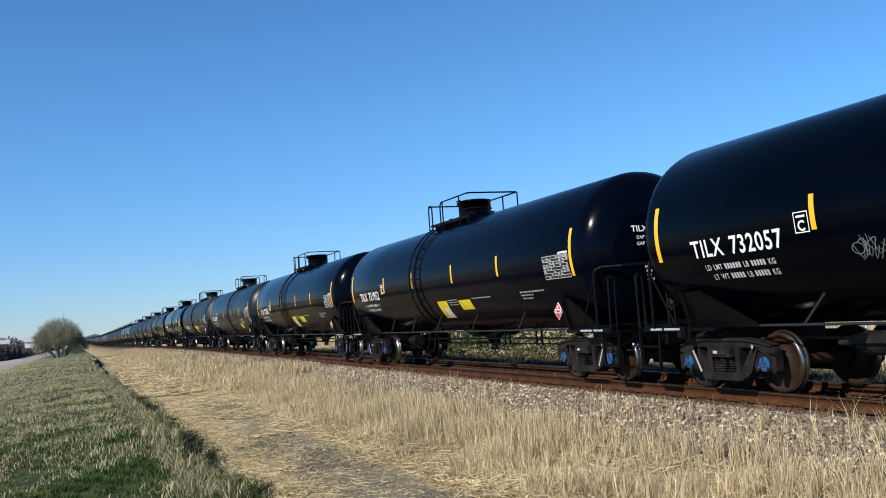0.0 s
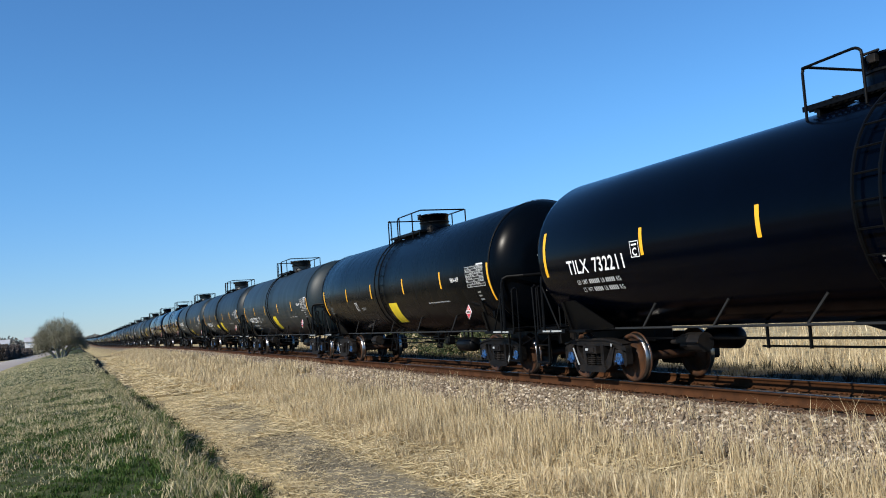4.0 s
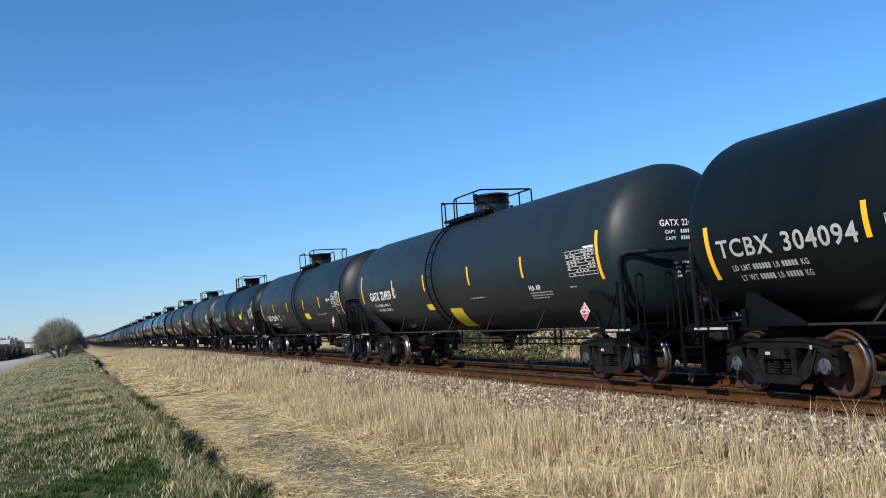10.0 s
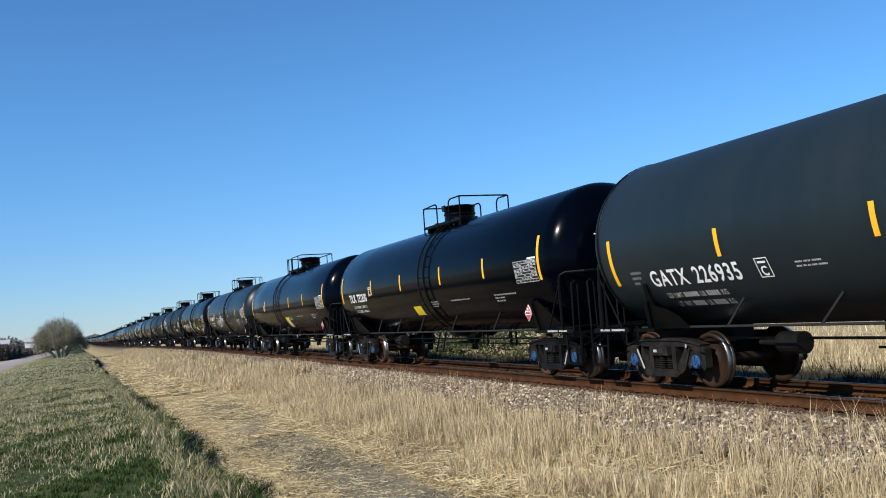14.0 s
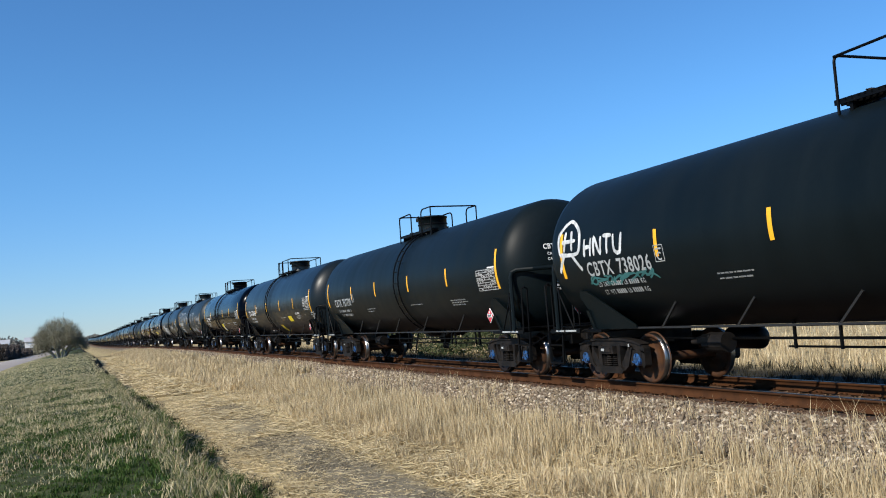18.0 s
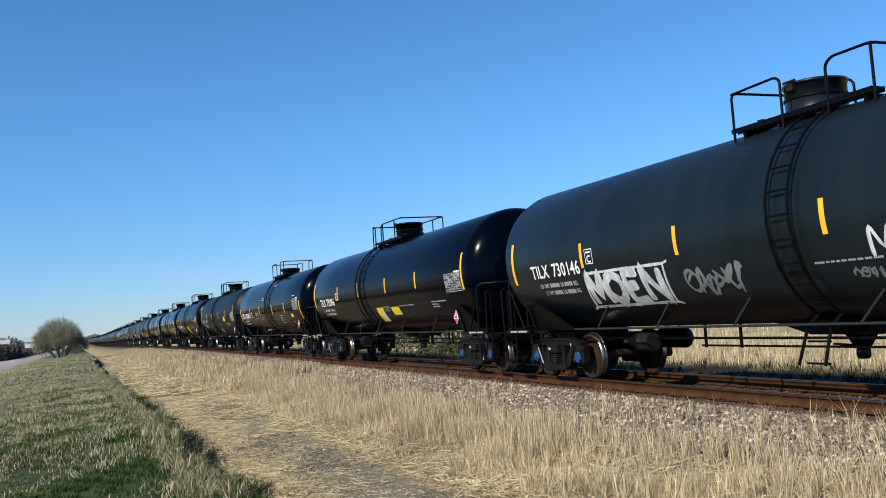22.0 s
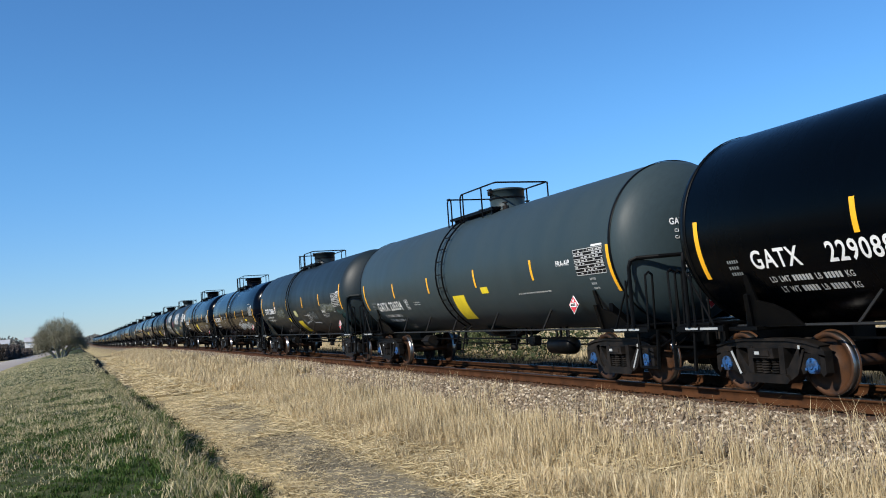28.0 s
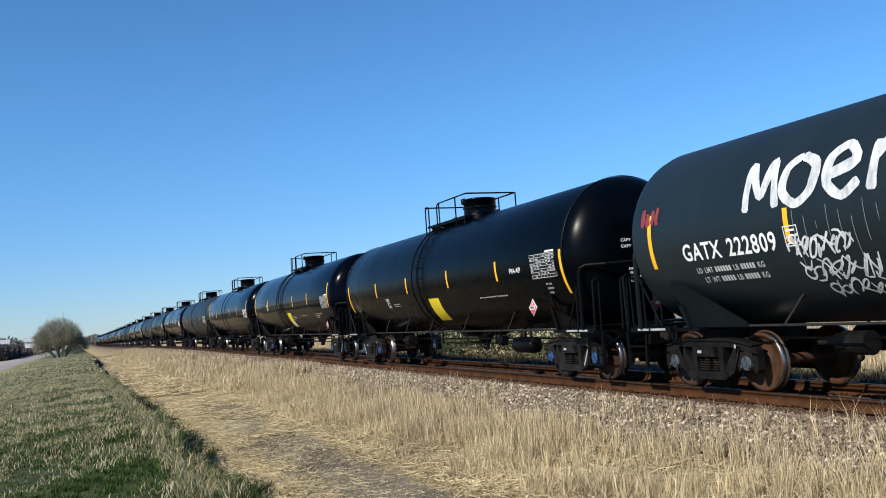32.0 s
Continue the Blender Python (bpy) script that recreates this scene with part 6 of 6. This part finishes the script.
def stones(name, n, x0, x1, y0, y1, size, seed, power=1.6, parent=None):
    r = np.random.default_rng(seed)
    x, y = r.uniform(x0, x1, n), y0 + (y1 - y0) * r.random(n) ** power
    z = lie(x, y)
    base = np.array([(1, 0, 0), (-1, 0, 0), (0, 1, 0), (0, -1, 0), (0, 0, 1), (0, 0, -1)], float)
    tri = np.array([(0, 2, 4), (2, 1, 4), (1, 3, 4), (3, 0, 4), (2, 0, 5), (1, 2, 5), (3, 1, 5), (0, 3, 5)])
    v = base[None] * r.uniform(0.55, 1.25, (n, 6, 1)) + r.normal(0, 0.22, (n, 6, 3))
    a, b = r.uniform(0, 6.28, n), r.uniform(-0.6, 0.6, n)
    ca, sa, cb, sb = np.cos(a), np.sin(a), np.cos(b), np.sin(b)
    vx = v[..., 0] * ca[:, None] - v[..., 1] * sa[:, None]
    vy = v[..., 0] * sa[:, None] + v[..., 1] * ca[:, None]
    vz = v[..., 2] * 0.7 + vx * sb[:, None] * 0.4
    s = size * r.uniform(0.55, 1.35, n)[:, None] * (1 + np.clip(y - 15, 0, 60)[:, None] * 0.012)
    P = np.stack([x[:, None] + vx * s, y[:, None] + vy * s, z[:, None] + vz * s + s * 0.25], -1)
    f = (tri[None] + (np.arange(n) * 6)[:, None, None]).reshape(-1, 3)
    return sheet(name, P.reshape(-1, 3), f, STONE)


for args in ((40000, 6.4, 9.3, 4.5, 40, 0.043, 21), (16000, 7.0, 9.7, 38, 130, 0.036, 22)):
    tagged(stones("ballast", *args), "crushed pinkish grey ballast stone along the track", "ballast", kind="stuff")
for args in ((5000, 9.15, 9.68, 4.5, 45, 0.030, 25), (9000, 9.9, 12.6, 4, 45, 0.030, 23)):
    rusty = stones("ballast", *args)
    rusty.data.materials[0] = RUSTSTONE
    tagged(rusty, "rust-stained ballast stone beside the rail", "ballast", kind="stuff")
gravel = stones("gravel", 30000, 2.75, 4.75, 8, 34, 0.012, 24)
gravel.data.materials[0] = GRAVEL
tagged(gravel, "fine brown-grey gravel on the vehicle track", "gravel", kind="stuff")


# ---- the tree, hedges and far country ----
def tree(name, at, height, spread_r, seed, trunks=5, mat=TWIG, levels=5):
    rnd = random.Random(seed)
    root = new(name)
    root.location = at
    tb = bmesh.new()
    twigs = []

    def grow(p, d, length, r, level):
        q = p + d * length
        if level < 3:
            m = Matrix.Translation((p + q) / 2) @ d.to_track_quat("Z", "Y").to_matrix().to_4x4()
            bmesh.ops.create_cone(tb, cap_ends=False, segments=6, radius1=r, radius2=r * 0.68, depth=length, matrix=m)
        else:
            twigs.append((p, q, r))
        if level >= levels:
            return
        n = 3 if level < 1 else rnd.choice((3, 4, 4))
        for _ in range(n):
            nd = (d + Vector((rnd.gauss(0, 0.5), rnd.gauss(0, 0.5), rnd.gauss(0.06, 0.33)))).normalized()
            grow(p + d * length * rnd.uniform(0.6, 1.0), nd, length * rnd.uniform(0.58, 0.82), r * 0.55, level + 1)

    for k in range(trunks):
        a = 2 * math.pi * k / trunks + rnd.uniform(-0.4, 0.4)
        d = Vector((math.cos(a) * 0.55 * spread_r / height * 2, math.sin(a) * 0.5, 1)).normalized()
        grow(Vector((math.cos(a) * 0.5, math.sin(a) * 0.5, -0.1)), d, height * 0.30, 0.16, 0)
    part("trunk", tb, BARK, root, smooth=True)
    v, f = [], []
    for p, q, r in twigs:
        w = max(r, 0.016)
        s = Vector((rnd.gauss(0, 1), rnd.gauss(0, 1), rnd.gauss(0, 0.3))).normalized() * w
        o = len(v)
        v += [p - s, p + s, q]
        f.append((o, o + 1, o + 2))
        for _ in range(3):
            c = q + Vector((rnd.gauss(0, 0.16), rnd.gauss(0, 0.16), rnd.gauss(0, 0.16)))
            e = c + Vector((rnd.gauss(0, 0.12), rnd.gauss(0, 0.12), rnd.gauss(0.1, 0.12)))
            u = Vector((rnd.gauss(0, 1), rnd.gauss(0, 1), rnd.gauss(0, 1))).normalized() * 0.03
            o = len(v)
            v += [c - u, c + u, e]
            f.append((o, o + 1, o + 2))
    for _ in range(9000):
        a, e = rnd.uniform(0, 2 * math.pi), rnd.random()
        rr = rnd.random() ** 0.45
        c = Vector((math.cos(a) * spread_r * rr * 0.95, math.sin(a) * spread_r * rr * 0.8, height * (0.30 + 0.70 * math.sqrt(max(0, 1 - rr * rr)) * e ** 0.6)))
        c += Vector((rnd.gauss(0, 0.2), rnd.gauss(0, 0.2), rnd.gauss(0, 0.2)))
        d = Vector((c.x * 0.16, c.y * 0.16, 0.55)).normalized() * rnd.uniform(0.25, 0.6) + Vector((rnd.gauss(0, 0.1), rnd.gauss(0, 0.1), 0))
        u = Vector((rnd.gauss(0, 1), rnd.gauss(0, 1), rnd.gauss(0, 0.4))).normalized() * 0.022
        o = len(v)
        v += [c - u, c + u, c + d]
        f.append((o, o + 1, o + 2))
    sheet("crown", [tuple(q) for q in v], f, mat, root)
    return root


ty = 126.0
tagged(tree("tree", (-2.0, ty, float(lie(-2.0, ty))), 4.85, 2.9, 12, 9, levels=5), "bare multi-stemmed tree with pale trunks and grey-brown twigs", "tree")


def thicket(name, label, mat, n, x0, x1, y0, y1, h, size, seed, kind="stuff"):
    """A mass of twigs and leaves with an uneven top."""
    r = np.random.default_rng(seed)
    x, y = r.uniform(x0, x1, n), r.uniform(y0, y1, n)
    top = h * (0.65 + 0.2 * np.sin(x * 0.8 / max(1, h / 3) + seed) + 0.2 * np.sin(y * 0.5 / max(1, h / 3) + 2 * seed))
    z = lie(x, y) + top * r.random(n) ** 0.7
    d = r.normal(0, 1, (n, 3, 3)) * size
    v = np.stack([x, y, z], -1)[:, None] + d
    return tagged(sheet(name, v.reshape(-1, 3), np.arange(n * 3).reshape(-1, 3), mat), label, name.replace("_", " "), kind=kind)


thicket("hedge", "dark leafless hedge beside the road", HEDGE, 70000, -17.6, -13.2, 205, 255, 4.8, 0.15, 31)
thicket("hedge", "low dark leafless hedge along the far road", HEDGE, 30000, -14.8, -13.0, 255, 520, 2.2, 0.2, 32)


def farm_house(x, y, z):
    shed = new("farm_house")
    shed.location = (x, y, z)
    bm = bmesh.new()
    slab(bm, [(-4, 0), (4, 0), (4, 5.4), (0, 7.2), (-4, 5.4)], -3.5, 3.5)
    part("wall", bm, WALLM, shed)
    for s in (-1, 1):
        bm = bmesh.new()
        slab(bm, [(0, 7.22), (0, 7.40), (s * 4.5, 5.38), (s * 4.5, 5.20)], -3.9, 3.9)
        part("roof", bm, ROOFM, shed)
    return tagged(shed, "small white farmhouse with a grey metal roof", "house")


farm_house(-19.2, 480, float(lie(-19.2, 480)))
farm_house(-35.5, 520, float(lie(-35.5, 520)))
thicket("distant_wood", "bare trees round the farm", FARWOOD, 9000, -46, -8, 560, 600, 8.5, 0.55, 37)
thicket("distant_wood", "hazy distant line of bare trees", FARWOOD, 9000, -130, -45, 520, 700, 9, 0.8, 33)
thicket("distant_wood", "hazy distant line of bare trees", FARWOOD, 6000, -60, 60, 1050, 1200, 9, 1.0, 34)
thicket("shrub", "dark green shrub behind the railway", BUSH, 5000, 17, 21, 33, 48, 1.9, 0.07, 35)
thicket("shrub", "dark green shrub behind the railway", BUSH, 3000, 18, 22, 52, 66, 2.2, 0.09, 36)


# ---- motion ----
def travelled(t):
    """Metres that the train has run; it gathers a little speed."""
    return 21.43 * t + 0.0268 * t ** 2 - 0.00035 * t ** 3


def motions():
    for k, car in TRAIN:
        rows = []
        for t in range(33):
            y = FRONTS[k] - travelled(t)
            za, zb = float(dip(y)), float(dip(y + LONG))
            rows.append((t, pose(DX, y, za, math.degrees(math.atan2(zb - za, LONG)), 0, 0)))
        walk(car, rows)
    # every wheelset turns alike: one is keyed, the rest follow the same keys
    step = radians(89.0)
    shared = {}
    for k, car in TRAIN:
        for t in car.children:
            if not t.name.startswith("truck"):
                continue
            for w in t.children:
                if not w.name.startswith("wheelset"):
                    continue
                d = 1 if w.location.y > 0 else -1
                if d not in shared:
                    base = w.location.copy()
                    walk(w, [(i / FPS, Matrix.LocRotScale(base, Euler((step * i, 0, 0)), None)) for i in range(frame(32.0))])
                    shared[d] = w.animation_data
                elif not w.animation_data or not w.animation_data.action:
                    w.rotation_mode = "QUATERNION"
                    ad = w.animation_data_create()
                    ad.action = shared[d].action
                    ad.action_slot = shared[d].action_slot


motions()
